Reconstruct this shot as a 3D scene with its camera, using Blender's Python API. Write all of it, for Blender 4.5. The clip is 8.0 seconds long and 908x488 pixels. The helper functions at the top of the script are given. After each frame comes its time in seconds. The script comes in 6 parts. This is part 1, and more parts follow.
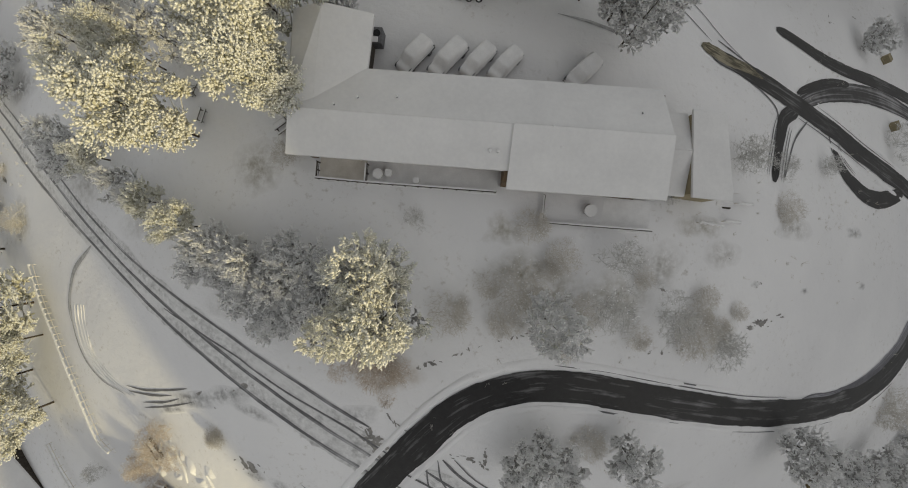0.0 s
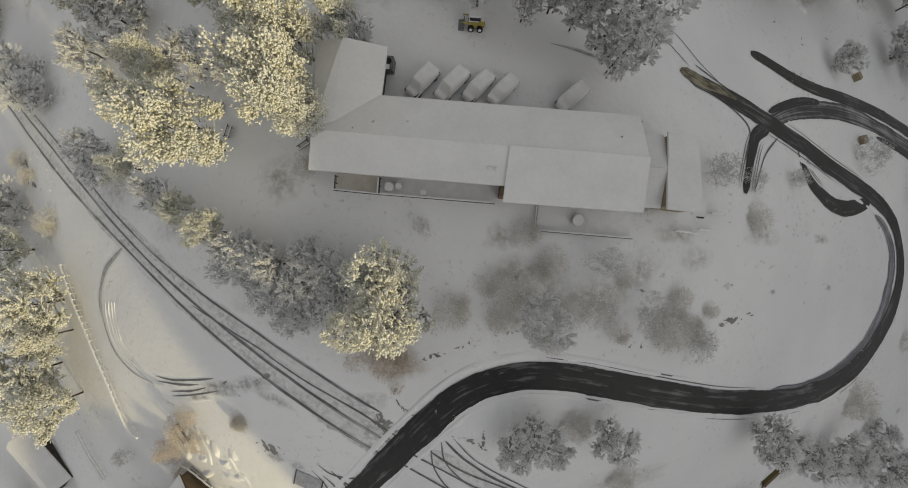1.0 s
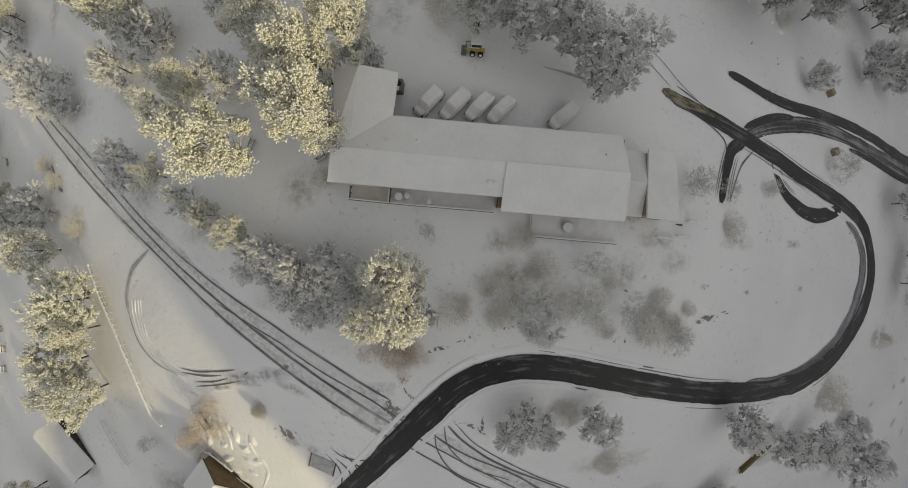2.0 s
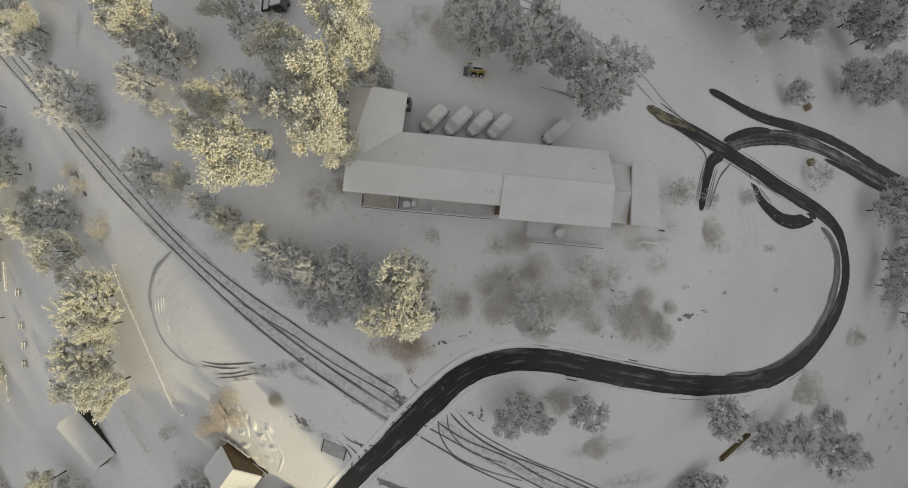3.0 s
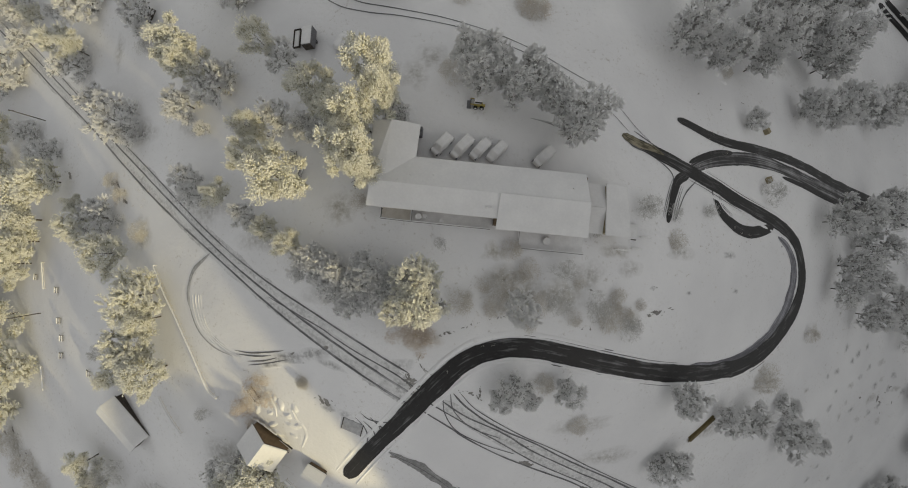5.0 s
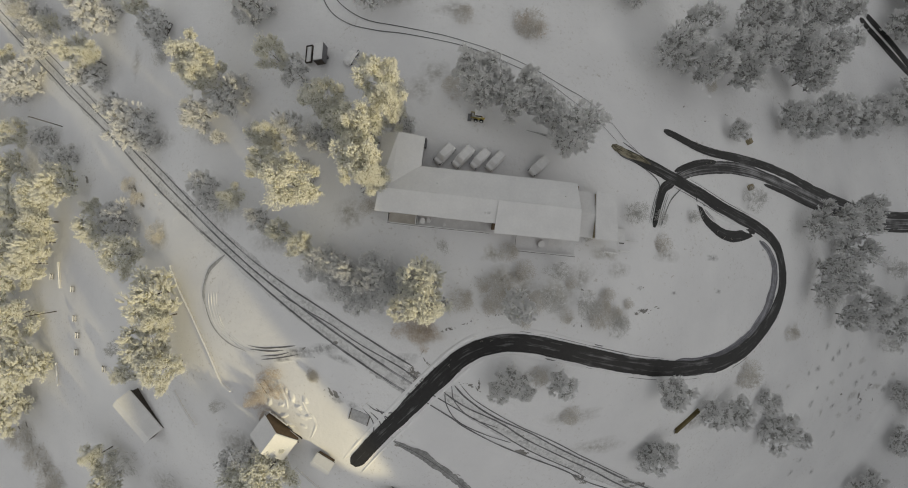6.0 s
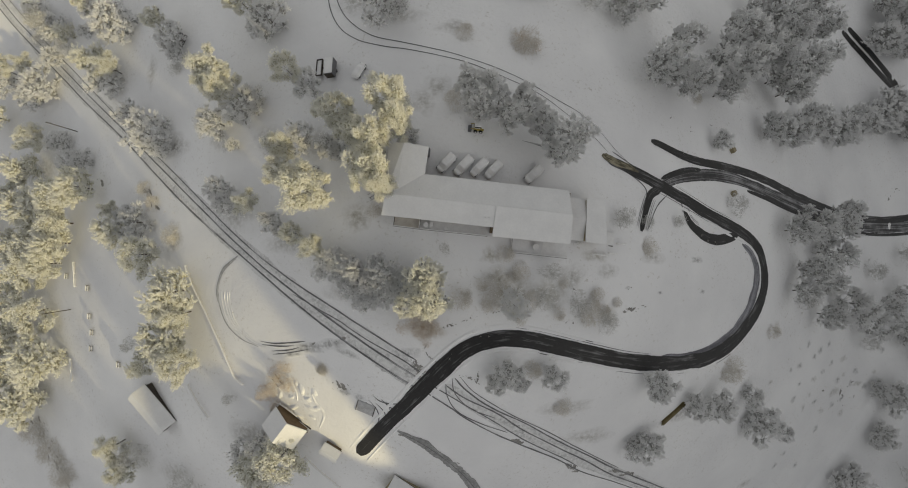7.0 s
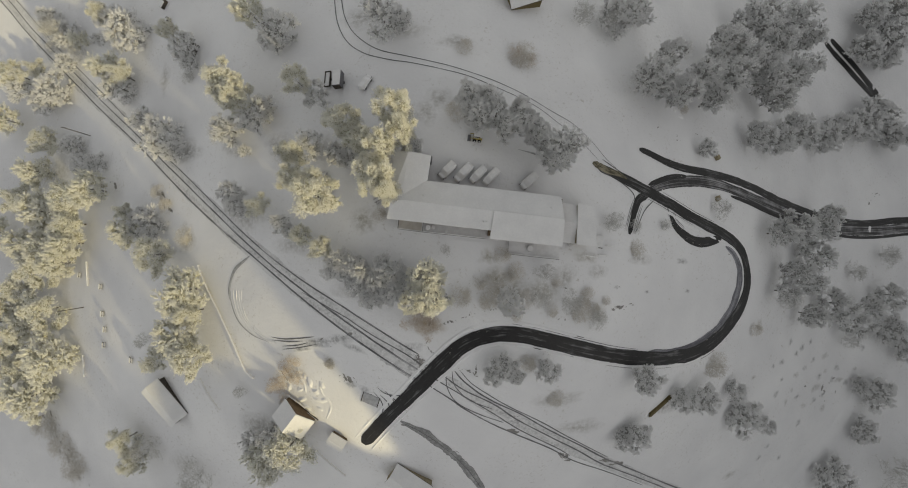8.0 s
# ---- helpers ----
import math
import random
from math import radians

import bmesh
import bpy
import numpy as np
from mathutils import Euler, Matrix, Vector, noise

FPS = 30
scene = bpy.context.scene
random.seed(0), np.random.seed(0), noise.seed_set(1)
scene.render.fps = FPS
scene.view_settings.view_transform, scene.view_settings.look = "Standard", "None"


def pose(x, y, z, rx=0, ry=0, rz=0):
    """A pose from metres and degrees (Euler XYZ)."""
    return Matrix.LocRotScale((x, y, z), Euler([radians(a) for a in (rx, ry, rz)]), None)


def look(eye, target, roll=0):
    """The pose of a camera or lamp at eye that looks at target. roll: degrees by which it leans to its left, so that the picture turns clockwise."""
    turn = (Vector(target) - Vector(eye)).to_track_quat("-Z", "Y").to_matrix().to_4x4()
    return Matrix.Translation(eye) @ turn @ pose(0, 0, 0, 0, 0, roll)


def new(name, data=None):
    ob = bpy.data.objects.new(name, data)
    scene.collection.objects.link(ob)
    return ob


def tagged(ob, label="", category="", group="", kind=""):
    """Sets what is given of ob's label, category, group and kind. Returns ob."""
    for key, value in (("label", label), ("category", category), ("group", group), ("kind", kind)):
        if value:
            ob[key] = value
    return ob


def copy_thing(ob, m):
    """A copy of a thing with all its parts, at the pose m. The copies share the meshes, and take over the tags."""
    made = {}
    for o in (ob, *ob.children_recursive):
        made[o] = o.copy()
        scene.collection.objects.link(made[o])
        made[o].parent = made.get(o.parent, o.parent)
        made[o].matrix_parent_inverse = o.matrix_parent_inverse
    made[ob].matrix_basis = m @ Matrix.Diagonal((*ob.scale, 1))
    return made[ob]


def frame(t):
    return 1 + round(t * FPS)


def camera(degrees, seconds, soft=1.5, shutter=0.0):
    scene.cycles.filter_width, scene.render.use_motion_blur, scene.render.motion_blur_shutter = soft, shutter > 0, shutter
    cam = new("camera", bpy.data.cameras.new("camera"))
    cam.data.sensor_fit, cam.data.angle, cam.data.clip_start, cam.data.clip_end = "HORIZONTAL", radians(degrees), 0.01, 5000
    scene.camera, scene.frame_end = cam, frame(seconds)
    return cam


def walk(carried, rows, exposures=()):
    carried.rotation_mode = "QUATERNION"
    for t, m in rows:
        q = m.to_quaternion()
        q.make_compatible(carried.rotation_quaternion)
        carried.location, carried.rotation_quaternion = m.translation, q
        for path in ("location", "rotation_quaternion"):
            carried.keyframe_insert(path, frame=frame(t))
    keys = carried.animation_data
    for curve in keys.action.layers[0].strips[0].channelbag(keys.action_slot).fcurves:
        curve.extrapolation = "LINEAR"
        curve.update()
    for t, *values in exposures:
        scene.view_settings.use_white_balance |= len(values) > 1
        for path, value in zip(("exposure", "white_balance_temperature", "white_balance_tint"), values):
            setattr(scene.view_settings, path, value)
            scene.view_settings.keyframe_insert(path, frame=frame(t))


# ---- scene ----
# ---------------------------------------------------------------- camera
cam = camera(105.15, 8.0, soft=1.02)
ROWS = [
    (0.0, -0.01, -0.05, 40.01, -0.77, 2.27, -0.01),
    (0.5, -0.15, 0.45, 42.50, -0.91, 2.17, 0.11),
    (1.0, -0.30, 0.88, 45.00, -0.99, 2.08, 0.22),
    (1.5, -0.48, 1.25, 47.52, -1.01, 1.98, 0.34),
    (3.0, -1.11, 2.05, 55.13, -0.82, 1.68, 0.69),
    (3.5, -1.34, 2.24, 57.70, -0.70, 1.57, 0.81),
    (4.0, -1.59, 2.39, 60.29, -0.55, 1.45, 0.92),
    (4.5, -1.84, 2.53, 62.89, -0.40, 1.33, 1.03),
    (6.0, -2.66, 2.84, 70.80, 0.04, 0.90, 1.34),
    (6.5, -2.94, 2.93, 73.48, 0.16, 0.74, 1.43),
    (7.0, -3.22, 3.04, 76.18, 0.25, 0.57, 1.53),
    (7.5, -3.50, 3.16, 78.90, 0.31, 0.38, 1.61),
    (8.0, -3.78, 3.30, 81.65, 0.33, 0.18, 1.70),
]
walk(cam, [(t, pose(x, y, z, rx, ry, rz)) for t, x, y, z, rx, ry, rz in ROWS], exposures=[(0.0, -0.04, 6840, 9.0), (8.0, -0.04, 6840, 9.0)])

# ---------------------------------------------------------------- light
SUN_EL, SUN_AZ = 23.0, -40.0  # degrees; azimuth of the sun, counted from +x towards +y
LIGHT = (-math.cos(radians(SUN_AZ)), -math.sin(radians(SUN_AZ)))  # way of the light on the plan
world = bpy.data.worlds.new("world")
scene.world = world
world.use_nodes = True
wn = world.node_tree.nodes
sky = wn.new("ShaderNodeTexSky")
sky.sky_type, sky.sun_disc = "NISHITA", False
sky.sun_elevation, sky.sun_rotation = radians(SUN_EL), radians(90 - SUN_AZ)
sky.dust_density, sky.ozone_density, sky.air_density = 1.2, 0.6, 1.0
soft_sky = wn.new("ShaderNodeHueSaturation")
soft_sky.inputs["Saturation"].default_value = 0.16
world.node_tree.links.new(sky.outputs[0], soft_sky.inputs["Color"])
world.node_tree.links.new(soft_sky.outputs[0], wn["Background"].inputs[0])
wn["Background"].inputs[1].default_value = 0.15
sun = new("sun", bpy.data.lights.new("sun", "SUN"))
sun.data.energy, sun.data.angle, sun.data.color = 2.9, radians(0.5), (1.0, 0.86, 0.49)
sun.matrix_world = look((-100 * LIGHT[0], -100 * LIGHT[1], 100 * math.tan(radians(SUN_EL))), (0, 0, 0))


# ---------------------------------------------------------------- materials
def material(name, rough=0.8, spec=0.3, metal=0.0):
    m = bpy.data.materials.new(name)
    m.use_nodes = True
    n, l = m.node_tree.nodes, m.node_tree.links
    b = n["Principled BSDF"]
    b.inputs["Roughness"].default_value = rough
    b.inputs["Specular IOR Level"].default_value = spec
    b.inputs["Metallic"].default_value = metal
    return m, n, l, b


def noise_tex(n, l, scale, detail=4.0, rough=0.55, vec=None):
    t = n.new("ShaderNodeTexNoise")
    t.inputs["Scale"].default_value = scale
    t.inputs["Detail"].default_value = detail
    t.inputs["Roughness"].default_value = rough
    if vec is None:
        c = n.new("ShaderNodeTexCoord")
        vec = c.outputs["Object"]
    l.new(vec, t.inputs["Vector"])
    return t.outputs["Fac"]


def ramp(n, l, fac, stops):
    r = n.new("ShaderNodeValToRGB")
    e = r.color_ramp.elements
    while len(e) < len(stops):
        e.new(0.5)
    for k, (p, c) in zip(e, stops):
        k.position, k.color = p, (*c, 1.0)
    l.new(fac, r.inputs["Fac"])
    return r.outputs["Color"]


def mixed(n, l, fac, a, b, mode="MIX"):
    m = n.new("ShaderNodeMix")
    m.data_type, m.blend_type = "RGBA", mode
    for sock, v in ((m.inputs[0], fac), (m.inputs[6], a), (m.inputs[7], b)):
        if isinstance(v, (int, float)):
            sock.default_value = v
        elif isinstance(v, tuple):
            sock.default_value = (*v, 1.0)
        else:
            l.new(v, sock)
    return m.outputs[2]


def bump(n, l, b, height, strength, distance):
    k = n.new("ShaderNodeBump")
    k.inputs["Strength"].default_value, k.inputs["Distance"].default_value = strength, distance
    l.new(height, k.inputs["Height"])
    l.new(k.outputs[0], b.inputs["Normal"])


def surface(name, stops, scale, rough=0.8, spec=0.3, bump_d=0.02, bump_scale=None, metal=0.0):
    """Two scales of noise under a colour ramp, with fine relief."""
    m, n, l, b = material(name, rough, spec, metal)
    big, fine = noise_tex(n, l, scale), noise_tex(n, l, scale * 9, 3.0)
    f = n.new("ShaderNodeMath")
    f.operation = "MULTIPLY_ADD"
    f.inputs[1].default_value = 0.35
    l.new(fine, f.inputs[0])
    h = n.new("ShaderNodeMath")
    h.operation = "MULTIPLY"
    h.inputs[1].default_value = 0.65
    l.new(big, h.inputs[0])
    l.new(h.outputs[0], f.inputs[2])
    l.new(ramp(n, l, f.outputs[0], stops), b.inputs["Base Color"])
    bump(n, l, b, noise_tex(n, l, bump_scale or scale * 9, 4.0), 0.6, bump_d)
    return m


def island_surface(name, dark, light, rough=0.85, glow_through=0.0):
    """For clumps and twigs: every piece takes its own tone."""
    m, n, l, b = material(name, rough, 0.2)
    geo = n.new("ShaderNodeNewGeometry")
    c = ramp(n, l, geo.outputs["Random Per Island"], [(0.0, dark), (0.35, tuple(0.35 * d + 0.65 * g for d, g in zip(dark, light))), (1.0, light)])
    grain = noise_tex(n, l, 3.0, 3.0)
    col = mixed(n, l, 0.35, c, ramp(n, l, grain, [(0.3, dark), (0.7, light)]))
    l.new(col, b.inputs["Base Color"])
    if glow_through:
        through_light, blend = n.new("ShaderNodeBsdfTranslucent"), n.new("ShaderNodeMixShader")
        blend.inputs[0].default_value = glow_through
        l.new(col, through_light.inputs["Color"])
        l.new(b.outputs[0], blend.inputs[1])
        l.new(through_light.outputs[0], blend.inputs[2])
        l.new(blend.outputs[0], n["Material Output"].inputs["Surface"])
    return m


def snow_ground():
    """Snow over rough grass: wide tone drifts, faint grass and litter showing through, and small relief."""
    m, n, l, b = material("snow_ground", 0.75, 0.25)
    drift = ramp(n, l, noise_tex(n, l, 0.035, 5.0), [(0.3, (0.70, 0.70, 0.71)), (0.7, (0.82, 0.82, 0.82))])
    tuft = ramp(n, l, noise_tex(n, l, 1.1, 8.0, 0.72), [(0.56, (1.0, 1.0, 1.0)), (0.72, (0.62, 0.59, 0.54))])
    where = ramp(n, l, noise_tex(n, l, 0.06, 3.0), [(0.44, (0.0, 0.0, 0.0)), (0.62, (1.0, 1.0, 1.0))])
    l.new(mixed(n, l, 1.0, drift, mixed(n, l, where, (1.0, 1.0, 1.0), tuft), "MULTIPLY"), b.inputs["Base Color"])
    bump(n, l, b, noise_tex(n, l, 0.9, 7.0, 0.6), 0.5, 0.25)
    return m


def thin_snow(name, grass):
    """Snow worn thin over dry grass: solid at the middle, lost in the snow towards the rim (UV: 0 middle, 1 rim)."""
    m, n, l, b = material(name, 0.8, 0.2)
    drift = ramp(n, l, noise_tex(n, l, 0.035, 5.0), [(0.3, (0.70, 0.70, 0.71)), (0.7, (0.82, 0.82, 0.82))])
    uv, cut = n.new("ShaderNodeUVMap"), n.new("ShaderNodeSeparateXYZ")
    l.new(uv.outputs[0], cut.inputs[0])
    inner = ramp(n, l, cut.outputs[0], [(0.15, (1.0, 1.0, 1.0)), (0.95, (0.0, 0.0, 0.0))])
    tufts = ramp(n, l, noise_tex(n, l, 0.9, 8.0, 0.68), [(0.36, (0.12, 0.12, 0.12)), (0.64, (1.0, 1.0, 1.0))])
    l.new(mixed(n, l, mixed(n, l, 1.0, inner, tufts, "MULTIPLY"), drift, grass), b.inputs["Base Color"])
    bump(n, l, b, noise_tex(n, l, 0.9, 7.0, 0.6), 0.5, 0.25)
    return m


def strip_surface(name, under, streak, cover, along=0.05, across=7.0):
    """For roads and ruts: bare ground with snow left in streaks along the way (UV: metres along, 0 to 1 across)."""
    m, n, l, b = material(name, 0.55, 0.4)
    uv = n.new("ShaderNodeUVMap")
    st = n.new("ShaderNodeMapping")
    st.inputs["Scale"].default_value = (along, across, 1.0)
    l.new(uv.outputs[0], st.inputs["Vector"])
    f = noise_tex(n, l, 1.0, 5.0, 0.62, st.outputs[0])
    patch = noise_tex(n, l, 0.16, 7.0, 0.66)
    s = n.new("ShaderNodeMath")
    s.operation = "MULTIPLY_ADD"
    s.inputs[1].default_value = 0.45
    l.new(patch, s.inputs[0])
    l.new(f, s.inputs[2])
    mask = ramp(n, l, s.outputs[0], [(cover, (0.0, 0.0, 0.0)), (cover + 0.20, (0.9, 0.9, 0.9))])
    grit = ramp(n, l, noise_tex(n, l, 1.3, 6.0, 0.7), [(0.3, tuple(0.6 * c for c in under)), (0.7, tuple(1.5 * c for c in under))])
    l.new(mixed(n, l, mask, grit, streak), b.inputs["Base Color"])
    bump(n, l, b, noise_tex(n, l, 6.0, 4.0), 0.4, 0.03)
    return m


SNOW = snow_ground()
ROOF_SNOW = surface("roof_snow", [(0.35, (0.68, 0.68, 0.68)), (0.65, (0.76, 0.76, 0.755))], 0.25, 0.75, 0.2, 0.06, 0.8)
CAP_SNOW = surface("cap_snow", [(0.3, (0.70, 0.70, 0.70)), (0.7, (0.84, 0.84, 0.84))], 0.9, 0.75, 0.2, 0.04, 3.0)
ASPHALT = strip_surface("wet_asphalt", (0.0125, 0.0118, 0.0120), (0.20, 0.20, 0.205), 0.775, 0.16, 5.5)
ASPHALT_THIN = strip_surface("slushy_asphalt", (0.022, 0.021, 0.022), (0.38, 0.38, 0.39), 0.68)
SLUSH_BAND = strip_surface("slush_band", (0.09, 0.09, 0.105), (0.38, 0.38, 0.41), 0.70, 0.05, 6.0)
RUT = strip_surface("slush_rut", (0.11, 0.11, 0.115), (0.55, 0.55, 0.56), 0.74, 0.08, 1.0)
RUT_FAINT = strip_surface("faint_rut", (0.30, 0.30, 0.30), (0.68, 0.68, 0.68), 0.68, 0.08, 1.0)
BROWN_MUD = strip_surface("brown_muddy_slush", (0.055, 0.046, 0.024), (0.30, 0.27, 0.19), 0.66, 0.5, 5.0)
GRASS_BROWN = thin_snow("thin_snow_on_brown_grass", (0.36, 0.34, 0.29))
GRASS_GREY = thin_snow("thin_snow_on_grey_litter", (0.42, 0.41, 0.39))
GRASS_GOLD = thin_snow("thin_snow_on_rusty_grass", (0.30, 0.22, 0.12))
GRASS_DARK = thin_snow("scuffed_thin_snow", (0.26, 0.26, 0.26))
DITCH = strip_surface("ditch_slush", (0.22, 0.22, 0.22), (0.55, 0.55, 0.55), 0.74, 0.25, 2.0)
SCUFFED = strip_surface("scuffed_snow", (0.53, 0.53, 0.53), (0.70, 0.70, 0.70), 0.66, 0.10, 3.0)
MUD = surface("bare_mud", [(0.25, (0.09, 0.085, 0.08)), (0.7, (0.42, 0.41, 0.39))], 0.8, 0.9, 0.2, 0.08)
FROST = island_surface("frosted_twigs", (0.90, 0.90, 0.89), (0.985, 0.985, 0.985), glow_through=0.46)
FROST_LEAF = island_surface("snowy_yellow_leaves", (0.87, 0.865, 0.77), (0.98, 0.975, 0.93), glow_through=0.32)
LEAF = island_surface("dull_yellow_leaves", (0.46, 0.44, 0.33), (0.78, 0.76, 0.64), glow_through=0.2)
FOLIAGE = island_surface("dull_foliage", (0.30, 0.295, 0.28), (0.62, 0.615, 0.60), glow_through=0.25)
TWIG = island_surface("frosted_bare_twigs", (0.24, 0.23, 0.21), (0.68, 0.68, 0.66))
BROWN_TWIG = island_surface("brown_twigs", (0.36, 0.32, 0.26), (0.76, 0.74, 0.70))
RUST_TWIG = island_surface("rusty_twigs", (0.30, 0.22, 0.15), (0.74, 0.66, 0.57))
BARK = surface("bark", [(0.3, (0.035, 0.028, 0.022)), (0.7, (0.11, 0.09, 0.07))], 2.0, 0.95, 0.1, 0.04)
SIDING = surface("brown_siding", [(0.3, (0.10, 0.07, 0.045)), (0.7, (0.21, 0.15, 0.095))], 0.9, 0.8, 0.2, 0.02)
TAN = surface("tan_siding", [(0.3, (0.23, 0.195, 0.12)), (0.7, (0.38, 0.33, 0.22))], 0.9, 0.8, 0.2, 0.02)
DARKWOOD = surface("dark_wood", [(0.3, (0.035, 0.03, 0.026)), (0.7, (0.11, 0.095, 0.08))], 2.5, 0.8, 0.2, 0.01)
RUSTWOOD = surface("rusty_wood", [(0.3, (0.09, 0.072, 0.03)), (0.7, (0.20, 0.16, 0.08))], 1.5, 0.8, 0.2, 0.02)
DECK_MAT = surface("worn_boards", [(0.3, (0.60, 0.56, 0.49)), (0.7, (0.76, 0.73, 0.67))], 0.8, 0.85, 0.2, 0.02)
TARP = surface("snowy_tarp", [(0.3, (0.28, 0.28, 0.29)), (0.7, (0.55, 0.55, 0.55))], 0.9, 0.8, 0.2, 0.02)
GLASS = material("dark_glass", 0.12, 0.5)[0]
GLASS.node_tree.nodes["Principled BSDF"].inputs["Base Color"].default_value = (0.02, 0.022, 0.025, 1)
TYRE = surface("tyre_rubber", [(0.3, (0.015, 0.015, 0.015)), (0.7, (0.04, 0.04, 0.04))], 6.0, 0.8, 0.2, 0.01)
YELLOW = surface("yellow_paint", [(0.3, (0.30, 0.24, 0.05)), (0.7, (0.48, 0.40, 0.10))], 2.0, 0.45, 0.5, 0.004)
STEEL = surface("worn_steel", [(0.3, (0.10, 0.10, 0.11)), (0.7, (0.25, 0.25, 0.26))], 4.0, 0.5, 0.5, 0.004, None, 0.6)
PAINTS = [surface("car_paint_" + k, [(0.3, c), (0.7, tuple(1.5 * v for v in c))], 1.5, 0.35, 0.5, 0.002) for k, c in
          (("charcoal", (0.04, 0.045, 0.05)), ("slate", (0.09, 0.10, 0.12)), ("navy", (0.03, 0.04, 0.07)), ("silver", (0.30, 0.30, 0.31)), ("maroon", (0.10, 0.03, 0.03)))]


# ---------------------------------------------------------------- ground
HILL_R, HILL_Y = 30.0, -4.0
# skyline of an unseen hill, added and shaped to keep the low sun off the yard: place across the light, height of the
# shade's edge over the yard's middle
SKY_U = (-60, -33, -18, -6, 3, 5.5, 7.5, 16, 18, 21, 23, 26, 30, 34, 38, 40, 42, 46, 49, 53, 56, 58, 59.5, 61, 66, 71, 75, 80, 90, 95, 102, 108, 118, 125, 140, 165, 400)
SKY_S = (24, 22, 19, 18, 18, 13.5, 4.0, 4.0, 9.5, 9.5, 9, 12, 18.5, 19.5, 14, 5, -3, -13, -20, -24, -24, -16, -12, -8, -12, -10, -5, 1, -2, -10.5, -11, -9, -15, -17, -15, -19, 0)
TAN_EL = math.tan(radians(SUN_EL))
UNSEEN_RIDGE = -380.0


def ground_z(x, y, rough=True):
    """Height of the ground: a broad knoll that falls away unevenly all round, and an unseen ridge added far off towards
    the sun to cast the yard's shade.
    """
    px, py = x, y - HILL_Y
    r = math.hypot(px, py)
    if r > 150:  # the slopes run out into level land
        k = (150 + 60 * (1 - math.exp(-(r - 150) / 60))) / r
        px, py, r = px * k, py * k, r * k
    g = math.hypot(r, HILL_R)
    a, b = px / g, py / g
    z = (g - HILL_R) * (-0.4392 - 0.0762 * a + 0.0779 * b - 0.0381 * (a * a - b * b) - 0.0023 * 2 * a * b + 0.0236 * (a ** 3 - 3 * a * b * b) - 0.0345 * (3 * a * a * b - b ** 3))
    z += 2.747 - 2.9793 * math.exp(-(px / 24) ** 2 - (py / 15) ** 2)  # levelled ground round the long building
    v = x * LIGHT[0] + y * LIGHT[1]
    u = -x * LIGHT[1] + y * LIGHT[0]
    # the added ridge, out of view: its crest only shapes where sunlight falls
    if v < -170:
        top = float(np.interp(u, SKY_U, SKY_S)) - TAN_EL * UNSEEN_RIDGE + 1.2 * noise.noise((u / 9, 3.1, 0)) + 1.0 * noise.noise((u / 3.5, 7.7, 0))
        z += (top - z) * math.exp(-(((v - UNSEEN_RIDGE) / 85) ** 2))
    if rough and abs(x) < 240 and abs(y) < 170:
        z += 0.10 * noise.noise((x / 9, y / 9, 0.5)) + 0.05 * noise.noise((x / 3.5, y / 3.5, 4.0))
    return z


def normal_turn(x, y):
    """Turn that lays a thing on the slope of the ground."""
    e = 1.5
    n = Vector((ground_z(x - e, y, False) - ground_z(x + e, y, False), ground_z(x, y - e, False) - ground_z(x, y + e, False), 2 * e)).normalized()
    return Vector((0, 0, 1)).rotation_difference(n).to_matrix().to_4x4()


def axis(a, b):
    """Grid lines: fine over the seen land, coarse beyond, to the horizon."""
    mid = list(np.arange(a, b + 0.5, 1.0))
    lo, hi = list(np.arange(a - 6, -460, -6.0))[::-1], list(np.arange(b + 6, 460, 6.0))
    far = [460 * 1.35 ** k for k in range(1, 8)]
    return [-f for f in far[::-1]] + lo + mid + hi + far


def mesh_object(name, verts, faces, mat, smooth=True):
    me = bpy.data.meshes.new(name)
    me.from_pydata(verts, [], faces)
    me.materials.append(mat)
    if smooth:
        me.polygons.foreach_set("use_smooth", [True] * len(me.polygons))
    me.update()
    return new(name, me)


gx, gy = axis(-190.0, 175.0), axis(-96.0, 112.0)
gv = [(x, y, ground_z(x, y)) for y in gy for x in gx]
gw = len(gx)
gf = [(j * gw + i, j * gw + i + 1, (j + 1) * gw + i + 1, (j + 1) * gw + i) for j in range(len(gy) - 1) for i in range(gw - 1)]
tagged(mesh_object("ground", gv, gf, SNOW), "snow-covered ground of a knoll with low tufts", "ground", kind="structure")


def smooth_line(points, step):
    """Points evenly spaced along a smooth curve (Catmull-Rom) through the given ones."""
    p = [Vector(q[:2]) for q in points]
    p = [2 * p[0] - p[1]] + p + [2 * p[-1] - p[-2]]
    dense = []
    for i in range(1, len(p) - 2):
        a, b, c, d = p[i - 1:i + 3]
        for k in range(24):
            t = k / 24
            dense.append(0.5 * (2 * b + (c - a) * t + (2 * a - 5 * b + 4 * c - d) * t * t + (3 * b - a - 3 * c + d) * t ** 3))
    dense.append(p[-2])
    out, run = [dense[0]], 0.0
    for a, b in zip(dense, dense[1:]):
        run += (b - a).length
        if run >= step:
            out.append(b)
            run = 0.0
    return out


